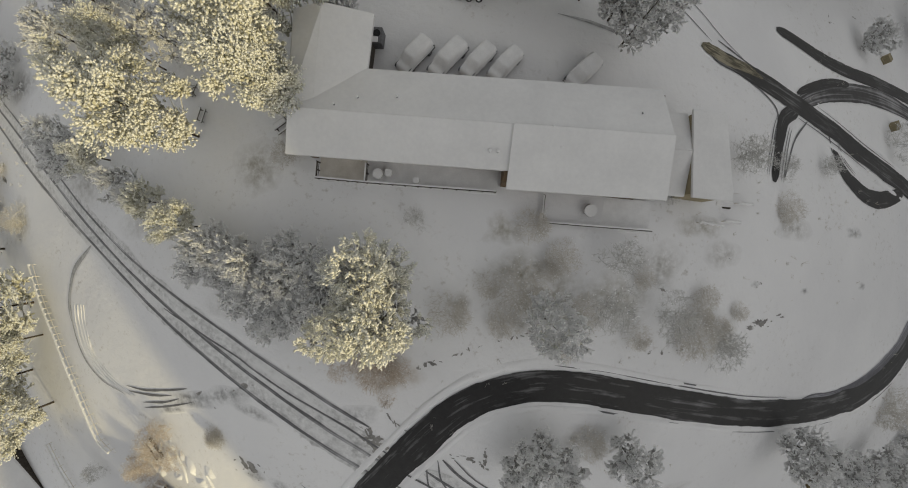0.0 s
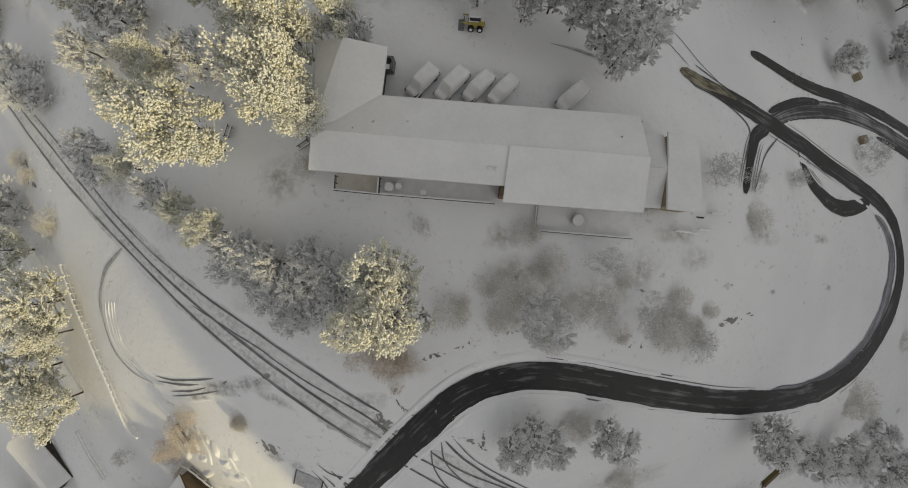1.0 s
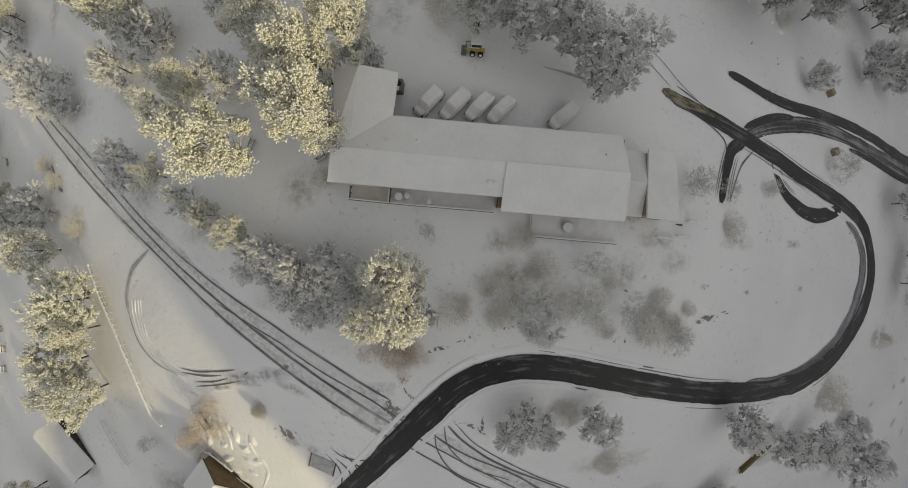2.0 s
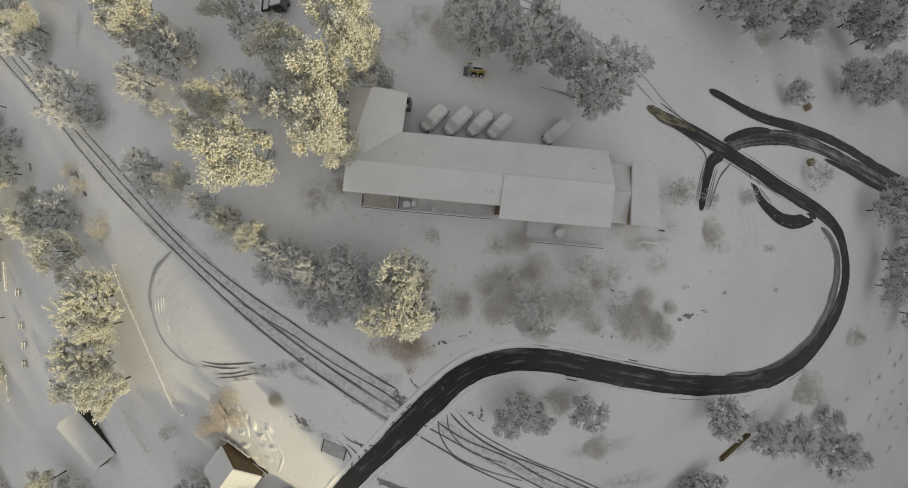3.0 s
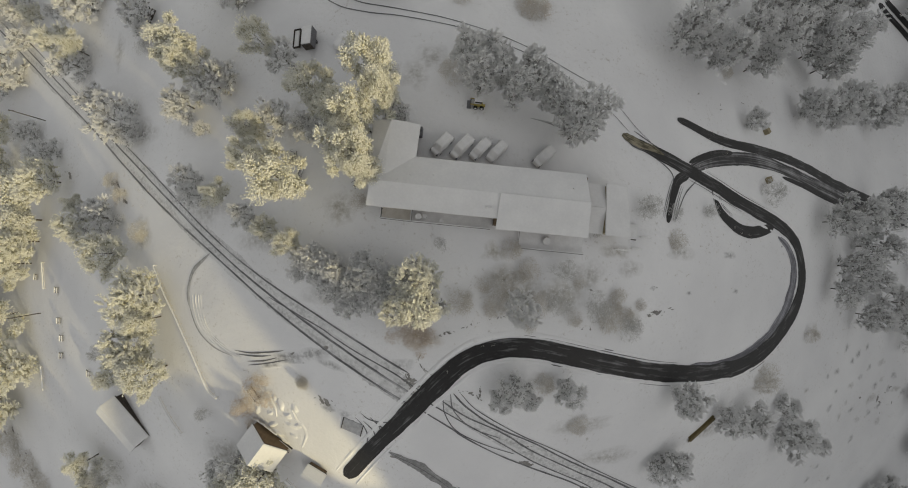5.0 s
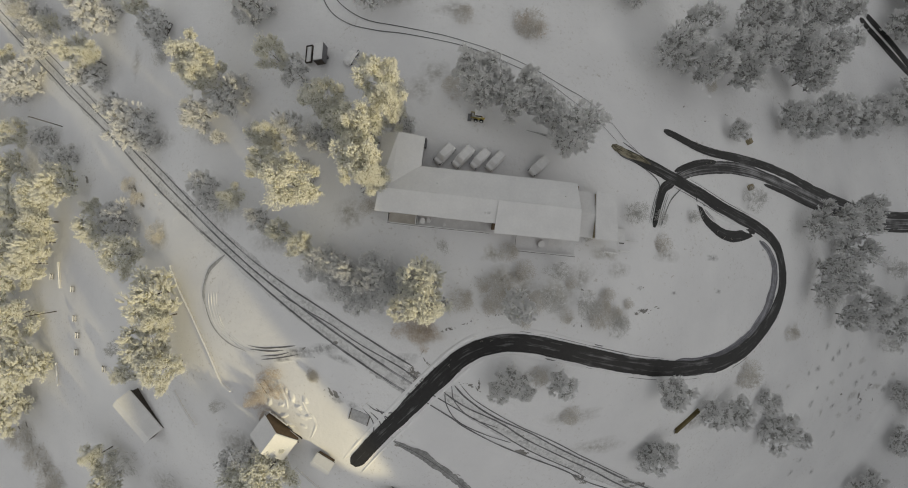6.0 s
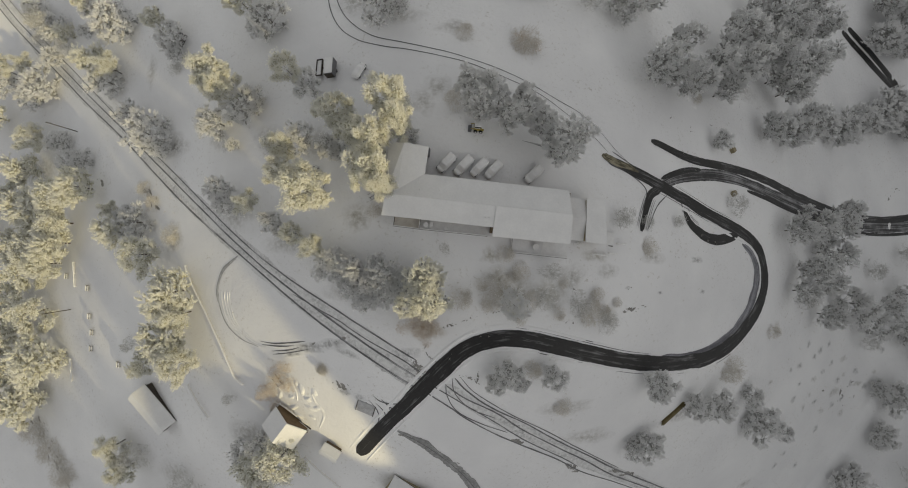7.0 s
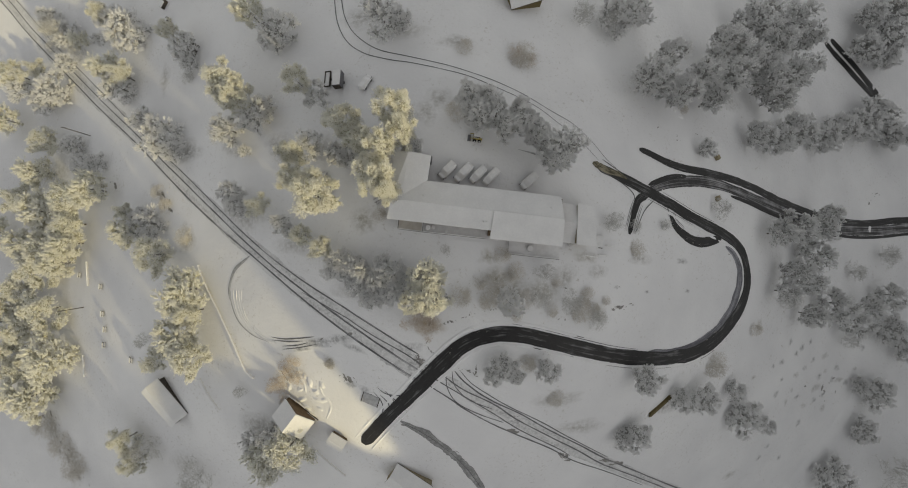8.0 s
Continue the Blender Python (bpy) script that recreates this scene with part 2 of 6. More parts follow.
def strip(name, points, width, mat, lift, label, category="road", ragged=0.06, step=0.5, taper=1.5, lanes=5, shift=0.0, group="", crown=0.0):
    """A worn way over the ground along a smooth line; widths are read along it, the edges are ragged."""
    line = smooth_line(points, step)
    widths = width if isinstance(width, tuple) else (width, width)
    n, vs, uvs = len(line), [], []
    seed = random.uniform(0, 90)
    for i, q in enumerate(line):
        d = (line[min(i + 1, n - 1)] - line[max(i - 1, 0)]).normalized()
        side = Vector((-d.y, d.x))
        s = i / (n - 1) * (len(widths) - 1)
        k = min(int(s), len(widths) - 2)
        w = widths[k] + (widths[k + 1] - widths[k]) * (s - k)
        ends = min(1.0, (min(i, n - 1 - i) * step + 0.25) / taper)
        w *= ends ** 0.5
        for j in range(lanes + 1):
            f = j / lanes - 0.5
            e = ragged * w * 2 * f * (noise.noise((i * step / 3.6, seed + 5 * (j > lanes / 2), 0)) + 0.45 * noise.noise((i * step / 0.8, seed + 5 * (j > lanes / 2), 3.0))) if j in (0, lanes) else 0.0
            o = q + side * (f * w + e + shift)
            up = crown * (1 - 4 * f * f) * max(0.1, 0.6 + 1.1 * noise.noise((i * step / 2.2, seed, 2.0)))
            vs.append((o.x, o.y, ground_z(o.x, o.y) + lift + up))
            uvs.append((i * step, j / lanes))
    c = lanes + 1
    fs = [(i * c + j + 1, i * c + j, (i + 1) * c + j, (i + 1) * c + j + 1) for i in range(n - 1) for j in range(lanes)]
    ob = mesh_object(name, vs, fs, mat)
    layer = ob.data.uv_layers.new(name="UVMap")
    for poly in ob.data.polygons:
        for li in poly.loop_indices:
            layer.data[li].uv = uvs[ob.data.loops[li].vertex_index]
    return tagged(ob, label, category, group, "structure")


def blotches(points, count, size, mat, label, wide=0.5, lift=0.03):
    """Irregular small patches strewn along a line, a few centimetres over the snow."""
    line = smooth_line(points, 0.1)
    vs, fs = [], []
    for k in range(count):
        q = line[int((k + random.random()) / count * (len(line) - 1))]
        c = Vector((q.x + random.gauss(0, wide), q.y + random.gauss(0, wide)))
        r, sq, sd = size * random.choice((0.4, 0.6, 1.0, 1.7)) * random.uniform(0.7, 1.1), random.uniform(0.2, 0.55), random.uniform(0, 99)
        e2 = line[min(len(line) - 1, line.index(q) + 5)] - line[max(0, line.index(q) - 5)]
        turn = math.atan2(e2.y, e2.x) + random.gauss(0, 0.5)
        base, n = len(vs), 14
        vs.append((c.x, c.y, ground_z(c.x, c.y) + lift + 0.01))
        for i in range(n):
            t = 6.2832 * i / n
            e = r * (1 + 0.9 * noise.noise((math.cos(t) * 1.6 + sd, math.sin(t) * 1.6, k)))
            a, b = e * math.cos(t), e * sq * math.sin(t)
            p = c + Vector((a * math.cos(turn) - b * math.sin(turn), a * math.sin(turn) + b * math.cos(turn)))
            vs.append((p.x, p.y, ground_z(p.x, p.y) + lift))
            fs.append((base, base + 1 + i, base + 1 + (i + 1) % n))
    return tagged(mesh_object("earth_patch", vs, fs, mat), label, "earth", "bare patches", "structure")


def grass_patch(x, y, rx, ry, turn, mat, label):
    """A soft-edged patch of dry grass under thin snow, lying on the ground."""
    rings, n = 7, 26
    vs, fs, uvs = [], [], []
    sd = random.uniform(0, 90)
    for j in range(rings + 1):
        for i in range(n):
            t = 6.2832 * i / n
            e = j / rings * (1 + 0.45 * noise.noise((1.3 * math.cos(t) + sd, 1.3 * math.sin(t), 0)))
            a, c = e * rx * math.cos(t), e * ry * math.sin(t)
            px, py = x + a * math.cos(turn) - c * math.sin(turn), y + a * math.sin(turn) + c * math.cos(turn)
            vs.append((px, py, ground_z(px, py) + 0.03 * (1 - j / rings) + (0.016 if j < rings else -0.05)))
            uvs.append((j / rings, 0.0))
    for j in range(rings):
        fs += [(j * n + i, (j + 1) * n + i, (j + 1) * n + (i + 1) % n, j * n + (i + 1) % n) for i in range(n)]
    ob = mesh_object("grass_patch", vs, fs, mat)
    layer = ob.data.uv_layers.new(name="UVMap")
    for poly in ob.data.polygons:
        for li in poly.loop_indices:
            layer.data[li].uv = uvs[ob.data.loops[li].vertex_index]
    return tagged(ob, label, "grass", "grass patches", "structure")


WET = "wet black asphalt drive cleared of snow, with slush streaks"
DRIVE = [(-26.5, -49.8), (-20.8, -42.1), (-14.9, -35.0), (-9.9, -29.0), (-5.8, -24.3), (-2.1, -20.7), (1.2, -18.6), (5.6, -17.3), (9.7, -17.0), (15.4, -17.9), (19.8, -19.0), (27.7, -21.1), (36.5, -23.5), (46.1, -25.4), (56.8, -26.6), (68.6, -26.4), (76.8, -23.5), (83.3, -19.3), (88.7, -14.1), (91.8, -8.2), (91.9, -2.5), (90.6, 1.8), (87.6, 5.7), (82.8, 8.3), (75.7, 10.7), (66.5, 13.3), (58.3, 16.3), (52.8, 18.3), (48.3, 19.8), (41.9, 22.0), (35.5, 24.0), (31.9, 25.0)]
strip("road", DRIVE, (3.53, 3.64, 4.11, 3.67, 3.84, 4.03, 4.05, 4.32, 4.74, 4.44, 3.71, 3.52, 3.38, 3.16, 3.07, 2.24), ASPHALT, 0.070, WET, ragged=0.07)
strip("mud", [(41.5, 22.5), (38.6, 23.5), (35.2, 24.4), (32.0, 25.3), (30.9, 25.9)], (0.5, 1.5, 1.9, 1.9), BROWN_MUD, 0.083, "brown muddy slush at the end of the drive", "mud", 0.28)
strip("road_loop", [(56.3, 13.9), (58.1, 10.9), (61.3, 8.6), (66.2, 6.8), (71.9, 6.8), (78.7, 8.3)], (1.46, 2.29, 2.81, 3.04, 2.78, 2.15), ASPHALT, 0.055, WET, ragged=0.07)
strip("road_spur", [(41.4, 7.7), (42.3, 10.7), (43.6, 14.3), (45.0, 17.1), (48.6, 19.3)], (1.51, 1.52, 1.84, 2.33, 2.53), ASPHALT, 0.060, WET, ragged=0.07)
strip("road_upper", [(46.5, 31.7), (50.8, 30.8), (56.2, 29.3), (63.1, 28.4), (73.5, 28.3), (84.9, 27.9), (97.7, 26.3), (111.9, 23.6), (128.4, 21.4), (147.5, 19.6), (166.6, 18.9), (183.4, 19.2), (198.9, 21.0), (208.8, 21.7), (234.2, 23.3)], (1.77, 2.40, 2.59, 2.78, 3.14, 3.08, 2.87, 2.79, 2.63, 2.97, 3.02, 3.07), ASPHALT, 0.065, WET, ragged=0.07)
strip("road_cross", [(48.3, 19.6), (53.2, 21.9), (59.0, 23.6), (67.7, 25.0), (78.6, 25.2), (90.6, 23.7), (104.0, 21.4), (115.3, 19.6), (132.3, 16.9), (152.1, 15.6), (170.7, 15.5), (191.1, 16.4), (208.7, 18.2), (234.2, 20.0)], (2.21, 3.54, 3.42, 3.37, 3.81, 4.06, 4.32, 4.54, 4.71, 4.57, 4.39, 4.46), ASPHALT_THIN, 0.050, WET, ragged=0.07)
strip("road_cross_edge", [(84.7, 22.1), (90.3, 21.3), (96.8, 20.3), (111.1, 17.8), (122.3, 16.3), (141.5, 13.6), (170.5, 12.4), (191.0, 13.2), (208.6, 15.2), (234.1, 17.2)], (0.93, 1.83, 1.65, 1.37, 1.28, 1.33, 1.37, 1.39), ASPHALT, 0.058, WET)
strip("road_arm", [(48.8, 21.6), (52.9, 23.4), (58.0, 25.1), (64.1, 26.0)], (0.95, 1.46, 1.50, 1.20), ASPHALT, 0.062, WET, ragged=0.07)
strip("road_slush", [(49.9, -24.0), (58.7, -24.8), (66.9, -24.1), (75.1, -21.3), (81.5, -16.9), (85.7, -11.3), (87.5, -6.2), (87.7, -1.5), (85.0, 3.1), (80.3, 5.9)], (0.95, 1.62, 2.25, 2.74, 3.06, 3.27, 3.30, 3.01, 2.35, 1.44), SLUSH_BAND, 0.052, "grey slush along the inside of the bend", "slush", 0.16)
for side, stretches in ((2.75, (DRIVE[:13], DRIVE[23:-4])), (-2.70, (DRIVE[:-4],))):
    for stretch in stretches:
        strip("snow_bank", stretch, (0.5, 0.9, 0.8, 1.0, 0.9, 0.6), SNOW, 0.0, "low bank of ploughed snow beside the drive", "snow bank", 0.25, shift=side, lanes=6, crown=0.22)
for side, stretch in ((2.42, DRIVE[8:14]), (2.85, DRIVE[9:13]), (-2.5, DRIVE[8:12]), (-2.95, DRIVE[12:19])):
    strip("tyre_mark", stretch, (0.1, 0.2, 0.2, 0.1), RUT, 0.05, "thin dark tyre line beside the drive", "tyre mark", 0.2, shift=side, group="tyre marks")
SPUR = [(41.6, 8.2), (42.4, 11.0), (43.8, 14.6), (45.2, 17.2)]
INNER = [(56.8, 15.6), (57.0, 13.6), (58.4, 11.4), (61.6, 9.2)]
for side, stretch in ((1.2, SPUR), (1.6, SPUR), (-1.25, SPUR), (-1.75, SPUR), (0.9, INNER), (1.3, INNER), (-2.1, DRIVE[24:28]), (2.05, DRIVE[25:29])):
    strip("tyre_mark", stretch, (0.08, 0.17, 0.15, 0.08), RUT, 0.052, "thin dark tyre line beside the drive", "tyre mark", 0.25, shift=side, group="tyre marks")
for track in ([(161.0, 100.4), (166.3, 96.2), (173.3, 91.3), (182.0, 84.9), (191.1, 78.5)],
              [(164.7, 102.5), (170.0, 98.7), (177.7, 93.1), (185.7, 86.5), (193.6, 79.6)]):
    strip("road_far", track, (2.7, 3.0, 3.0), ASPHALT, 0.060, "dark cleared wheel track of a lane")
strip("lane", [(-202.9, 109.6), (-191.1, 99.3), (-175.7, 84.4), (-163.0, 72.3), (-145.0, 58.4), (-123.9, 44.8), (-106.3, 33.5), (-92.3, 23.2), (-78.1, 13.8), (-65.3, 5.1), (-55.8, -0.7), (-46.1, -6.8), (-34.6, -13.2), (-22.1, -20.4), (-10.6, -27.7)],
      (7.25, 6.53, 6.41, 6.15, 5.52, 5.20, 5.12, 6.11), SCUFFED, 0.030, "scuffed snow between the wheel ruts", "lane", 0.12)
strip("lane", [(-5.0, -28.3), (3.6, -34.7), (14.3, -41.5), (28.8, -51.0), (45.9, -61.6), (70.8, -77.0), (93.4, -91.0)],
      (2.61, 3.98, 4.06, 3.90, 3.92), SCUFFED, 0.030, "scuffed snow between the wheel ruts", "lane", 0.12)
strip("rut", [(-207.5, 108.1), (-195.7, 99.7), (-177.2, 81.7), (-145.4, 56.3), (-110.9, 33.7), (-82.7, 13.9), (-56.3, -2.4), (-34.5, -16.0), (-22.1, -23.3), (-11.3, -29.7)],
      (0.4, 0.5, 0.46), RUT, 0.050, "dark wheel rut in the snow of the lane", "rut", 0.2, group="wheel ruts")
strip("rut", [(-202.9, 109.6), (-191.1, 99.3), (-175.7, 84.1), (-145.1, 59.6), (-108.0, 34.6), (-78.9, 14.7), (-54.3, -1.8), (-34.6, -13.3), (-22.0, -20.6), (-8.9, -28.3)],
      (0.36, 0.46, 0.46), RUT, 0.050, "dark wheel rut in the snow of the lane", "rut", 0.2, group="wheel ruts")
strip("rut", [(-198.4, 109.3), (-187.2, 99.0), (-159.1, 73.3), (-118.1, 43.5), (-87.5, 22.9), (-61.1, 4.5), (-46.2, -4.5), (-29.6, -13.0), (-11.8, -22.6)],
      (0.24, 0.32, 0.4), RUT, 0.050, "dark wheel rut in the snow of the lane", "rut", 0.2, group="wheel ruts")
strip("rut", [(-42.2, -9.6), (-36.2, -12.2), (-29.7, -15.1), (-23.6, -18.5), (-14.8, -22.8), (-9.5, -26.2)],
      (0.19, 0.28, 0.28), RUT, 0.050, "dark wheel rut in the snow of the lane", "rut", 0.2, group="wheel ruts")
strip("rut", [(-3.0, -26.4), (-0.8, -29.0), (3.5, -32.5), (7.9, -35.3), (14.0, -38.7), (22.7, -44.7), (32.4, -51.1), (43.4, -58.7), (50.9, -63.2), (70.2, -75.2), (98.6, -92.6)],
      (0.37, 0.41, 0.53), RUT, 0.050, "dark wheel rut in the snow of the lane", "rut", 0.2, group="wheel ruts")
strip("rut", [(-1.6, -26.4), (1.2, -29.6), (6.3, -33.3), (10.9, -36.3), (19.0, -41.1), (28.1, -47.4), (43.3, -57.7)],
      (0.19, 0.28, 0.22), RUT, 0.050, "dark wheel rut in the snow of the lane", "rut", 0.2, group="wheel ruts")
strip("rut", [(-5.3, -28.0), (-0.8, -31.3), (6.5, -35.2), (11.0, -38.6), (14.3, -41.1), (22.9, -46.8), (32.8, -53.4), (41.9, -60.1), (56.2, -68.6), (70.2, -77.2), (84.5, -86.6)],
      (0.32, 0.42, 0.53), RUT, 0.050, "dark wheel rut in the snow of the lane", "rut", 0.2, group="wheel ruts")
strip("rut", [(-8.5, -28.2), (-4.3, -30.8), (-0.7, -33.1), (6.6, -37.9), (14.5, -43.9), (25.3, -50.9), (30.3, -54.7)],
      (0.28, 0.32, 0.26), RUT, 0.050, "dark wheel rut in the snow of the lane", "rut", 0.2, group="wheel ruts")
strip("rut", [(-9.5, -30.3), (-3.5, -34.3), (-0.6, -36.6), (6.9, -41.4), (13.2, -45.0), (23.6, -51.0), (31.7, -56.8), (44.3, -63.7), (60.0, -73.2)],
      (0.32, 0.39, 0.23), RUT, 0.050, "dark wheel rut in the snow of the lane", "rut", 0.2, group="wheel ruts")
strip("rut", [(-5.0, -27.3), (-4.6, -31.1), (-2.0, -35.2), (3.8, -38.5), (9.8, -41.1)],
      (0.23, 0.24), RUT, 0.050, "dark wheel rut in the snow of the lane", "rut", 0.2, group="wheel ruts")
strip("rut", [(-3.6, -26.5), (-2.9, -30.2), (0.7, -34.1), (6.5, -36.8)],
      (0.21, 0.24), RUT, 0.050, "dark wheel rut in the snow of the lane", "rut", 0.2, group="wheel ruts")
strip("tyre_mark", [(-59.4, -1.0), (-64.2, -4.7), (-66.2, -8.5), (-66.5, -11.8), (-65.7, -14.2)],
      (0.5, 0.9, 0.9, 0.5), RUT_FAINT, 0.050, "curved tyre mark in the snow", "tyre mark", 0.25, group="tyre marks")
strip("tyre_mark", [(-66.1, -11.0), (-65.7, -14.2), (-63.4, -18.8), (-58.6, -22.3), (-52.7, -23.9)],
      (0.20, 0.40, 0.15), RUT_FAINT, 0.040, "curved tyre mark in the snow", "tyre mark", 0.2, group="tyre marks")
strip("snow_bank", [(-64.9, -10.9), (-64.6, -14.1), (-62.4, -18.7), (-57.6, -22.1), (-52.0, -23.8)],
      (0.20, 0.30, 0.15), SNOW, 0.000, "thin ridge of snow thrown up by tyres", "snow bank", 0.2, lanes=4, crown=0.16)
strip("snow_bank", [(-63.9, -10.8), (-63.6, -14.0), (-61.3, -18.6), (-56.6, -22.1), (-51.3, -23.8)],
      (0.20, 0.30, 0.15), SNOW, 0.000, "thin ridge of snow thrown up by tyres", "snow bank", 0.2, lanes=4, crown=0.16)
strip("snow_bank", [(-63.0, -10.7), (-62.7, -13.9), (-60.5, -18.5), (-55.8, -21.9), (-50.8, -23.7)],
      (0.20, 0.30, 0.15), SNOW, 0.000, "thin ridge of snow thrown up by tyres", "snow bank", 0.2, lanes=4, crown=0.16)
strip("snow_bank", [(-62.2, -10.7), (-61.9, -13.8), (-59.7, -18.5), (-55.0, -21.8), (-50.3, -23.6)],
      (0.20, 0.30, 0.15), SNOW, 0.000, "thin ridge of snow thrown up by tyres", "snow bank", 0.2, lanes=4, crown=0.16)
strip("tyre_mark", [(-52.1, -22.3), (-47.6, -22.3), (-43.3, -21.6), (-38.8, -20.7)],
      (0.15, 0.38, 0.19), RUT, 0.050, "curved tyre mark in the snow", "tyre mark", 0.25, group="tyre marks")
strip("tyre_mark", [(-51.7, -23.1), (-46.8, -22.9), (-42.0, -22.2)],
      (0.15, 0.38, 0.19), RUT, 0.050, "curved tyre mark in the snow", "tyre mark", 0.25, group="tyre marks")
strip("tyre_mark", [(-48.5, -24.4), (-43.7, -23.5), (-40.4, -22.4)],
      (0.14, 0.38, 0.19), RUT, 0.050, "curved tyre mark in the snow", "tyre mark", 0.25, group="tyre marks")
strip("tyre_mark", [(-48.3, -25.2), (-43.6, -24.2), (-38.1, -22.6)],
      (0.14, 0.38, 0.19), RUT, 0.050, "curved tyre mark in the snow", "tyre mark", 0.25, group="tyre marks")
strip("tyre_mark", [(-21.9, -32.3), (-20.2, -33.6), (-17.6, -34.0), (-14.1, -33.5)],
      (0.14, 0.30, 0.28), RUT, 0.050, "curved tyre mark in the snow", "tyre mark", 0.25, group="tyre marks")
strip("tyre_mark", [(-24.9, -34.1), (-24.5, -36.2), (-24.0, -37.6)],
      (0.14, 0.30, 0.28), RUT, 0.050, "curved tyre mark in the snow", "tyre mark", 0.25, group="tyre marks")
strip("tyre_mark", [(-23.0, -33.6), (-21.2, -35.8), (-20.7, -37.9), (-21.1, -40.7)],
      (0.14, 0.30, 0.28), RUT, 0.050, "curved tyre mark in the snow", "tyre mark", 0.25, group="tyre marks")
strip("tyre_mark", [(-19.9, -33.1), (-18.1, -34.8), (-17.1, -35.3), (-15.4, -35.1)],
      (0.14, 0.30, 0.28), RUT, 0.050, "curved tyre mark in the snow", "tyre mark", 0.25, group="tyre marks")
strip("tyre_mark", [(-21.3, -34.2), (-19.3, -36.4), (-19.1, -38.4)],
      (0.14, 0.30, 0.28), RUT, 0.050, "curved tyre mark in the snow", "tyre mark", 0.25, group="tyre marks")
strip("tyre_mark", [(-18.6, -34.0), (-17.6, -36.4), (-17.7, -37.9)],
      (0.14, 0.30, 0.28), RUT, 0.050, "curved tyre mark in the snow", "tyre mark", 0.25, group="tyre marks")
strip("snow_bank", [(-47.4, -28.1), (-44.3, -31.2), (-42.3, -34.1), (-41.8, -36.8)],
      (0.48, 1.52, 0.47), SNOW, 0.000, "heap of snow on a low garden wall", "snow bank", 0.4, lanes=6, crown=0.28, step=0.4)
strip("snow_bank", [(-37.7, -34.1), (-36.8, -36.5), (-35.4, -37.8), (-35.0, -40.1), (-36.5, -43.6)],
      (0.47, 0.93, 0.47), SNOW, 0.000, "heap of snow on a low garden wall", "snow bank", 0.4, lanes=6, crown=0.28, step=0.4)
strip("snow_bank", [(-45.5, -29.6), (-47.2, -33.5), (-45.3, -36.2)],
      (0.48, 1.05, 0.48), SNOW, 0.000, "heap of snow on a low garden wall", "snow bank", 0.4, lanes=6, crown=0.28, step=0.4)
grass_patch(-38.4, -22.6, 6.5, 1.3, 0.12, GRASS_DARK, "grey plant litter showing through thin snow")
grass_patch(-32.7, -21.1, 4.3, 1.3, 0.10, GRASS_DARK, "grey plant litter showing through thin snow")
grass_patch(-42.7, -24.4, 3.6, 0.9, 0.20, GRASS_DARK, "grey plant litter showing through thin snow")
grass_patch(-28.0, -22.4, 4.3, 1.1, -0.30, GRASS_DARK, "grey plant litter showing through thin snow")
grass_patch(-34.8, -27.4, 1.5, 1.3, 0.00, GRASS_DARK, "grey plant litter showing through thin snow")
grass_patch(-34.8, -27.4, 1.2, 1.2, 0.00, GRASS_DARK, "grey plant litter showing through thin snow")
grass_patch(-28.9, -32.3, 2.0, 1.2, -0.40, GRASS_DARK, "grey plant litter showing through thin snow")
grass_patch(-25.3, -33.2, 2.0, 1.0, -0.40, GRASS_DARK, "grey plant litter showing through thin snow")
grass_patch(44.8, 1.3, 1.7, 1.2, 0.00, GRASS_DARK, "grey plant litter showing through thin snow")
grass_patch(60.6, 1.0, 2.6, 1.1, 0.00, GRASS_DARK, "grey plant litter showing through thin snow")
grass_patch(37.6, -5.9, 0.9, 0.6, 0.00, GRASS_DARK, "grey plant litter showing through thin snow")
grass_patch(47.5, -7.4, 1.1, 0.6, 0.00, GRASS_DARK, "grey plant litter showing through thin snow")
grass_patch(63.0, -7.6, 1.3, 0.7, 0.00, GRASS_DARK, "grey plant litter showing through thin snow")
grass_patch(112.7, -36.8, 1.5, 1.1, -0.12, GRASS_DARK, "grey plant litter showing through thin snow")
grass_patch(120.4, -43.2, 1.5, 1.1, -0.12, GRASS_DARK, "grey plant litter showing through thin snow")
grass_patch(132.1, -32.2, 2.4, 1.8, 0.32, GRASS_DARK, "grey plant litter showing through thin snow")
grass_patch(138.7, -30.6, 1.6, 1.6, -0.27, GRASS_DARK, "grey plant litter showing through thin snow")
grass_patch(143.1, -38.3, 1.6, 1.3, -0.34, GRASS_DARK, "grey plant litter showing through thin snow")
grass_patch(150.3, -46.8, 2.6, 2.0, 0.37, GRASS_DARK, "grey plant litter showing through thin snow")
grass_patch(136.8, -41.1, 2.3, 1.3, -0.23, GRASS_DARK, "grey plant litter showing through thin snow")
grass_patch(118.3, -48.7, 2.0, 1.7, 0.43, GRASS_DARK, "grey plant litter showing through thin snow")
grass_patch(134.2, -52.9, 2.4, 1.2, 0.13, GRASS_DARK, "grey plant litter showing through thin snow")
grass_patch(149.0, -56.9, 2.3, 1.7, -0.39, GRASS_DARK, "grey plant litter showing through thin snow")
grass_patch(155.3, -55.3, 2.1, 1.3, 0.52, GRASS_DARK, "grey plant litter showing through thin snow")
grass_patch(162.9, -44.5, 2.6, 1.8, -0.24, GRASS_DARK, "grey plant litter showing through thin snow")
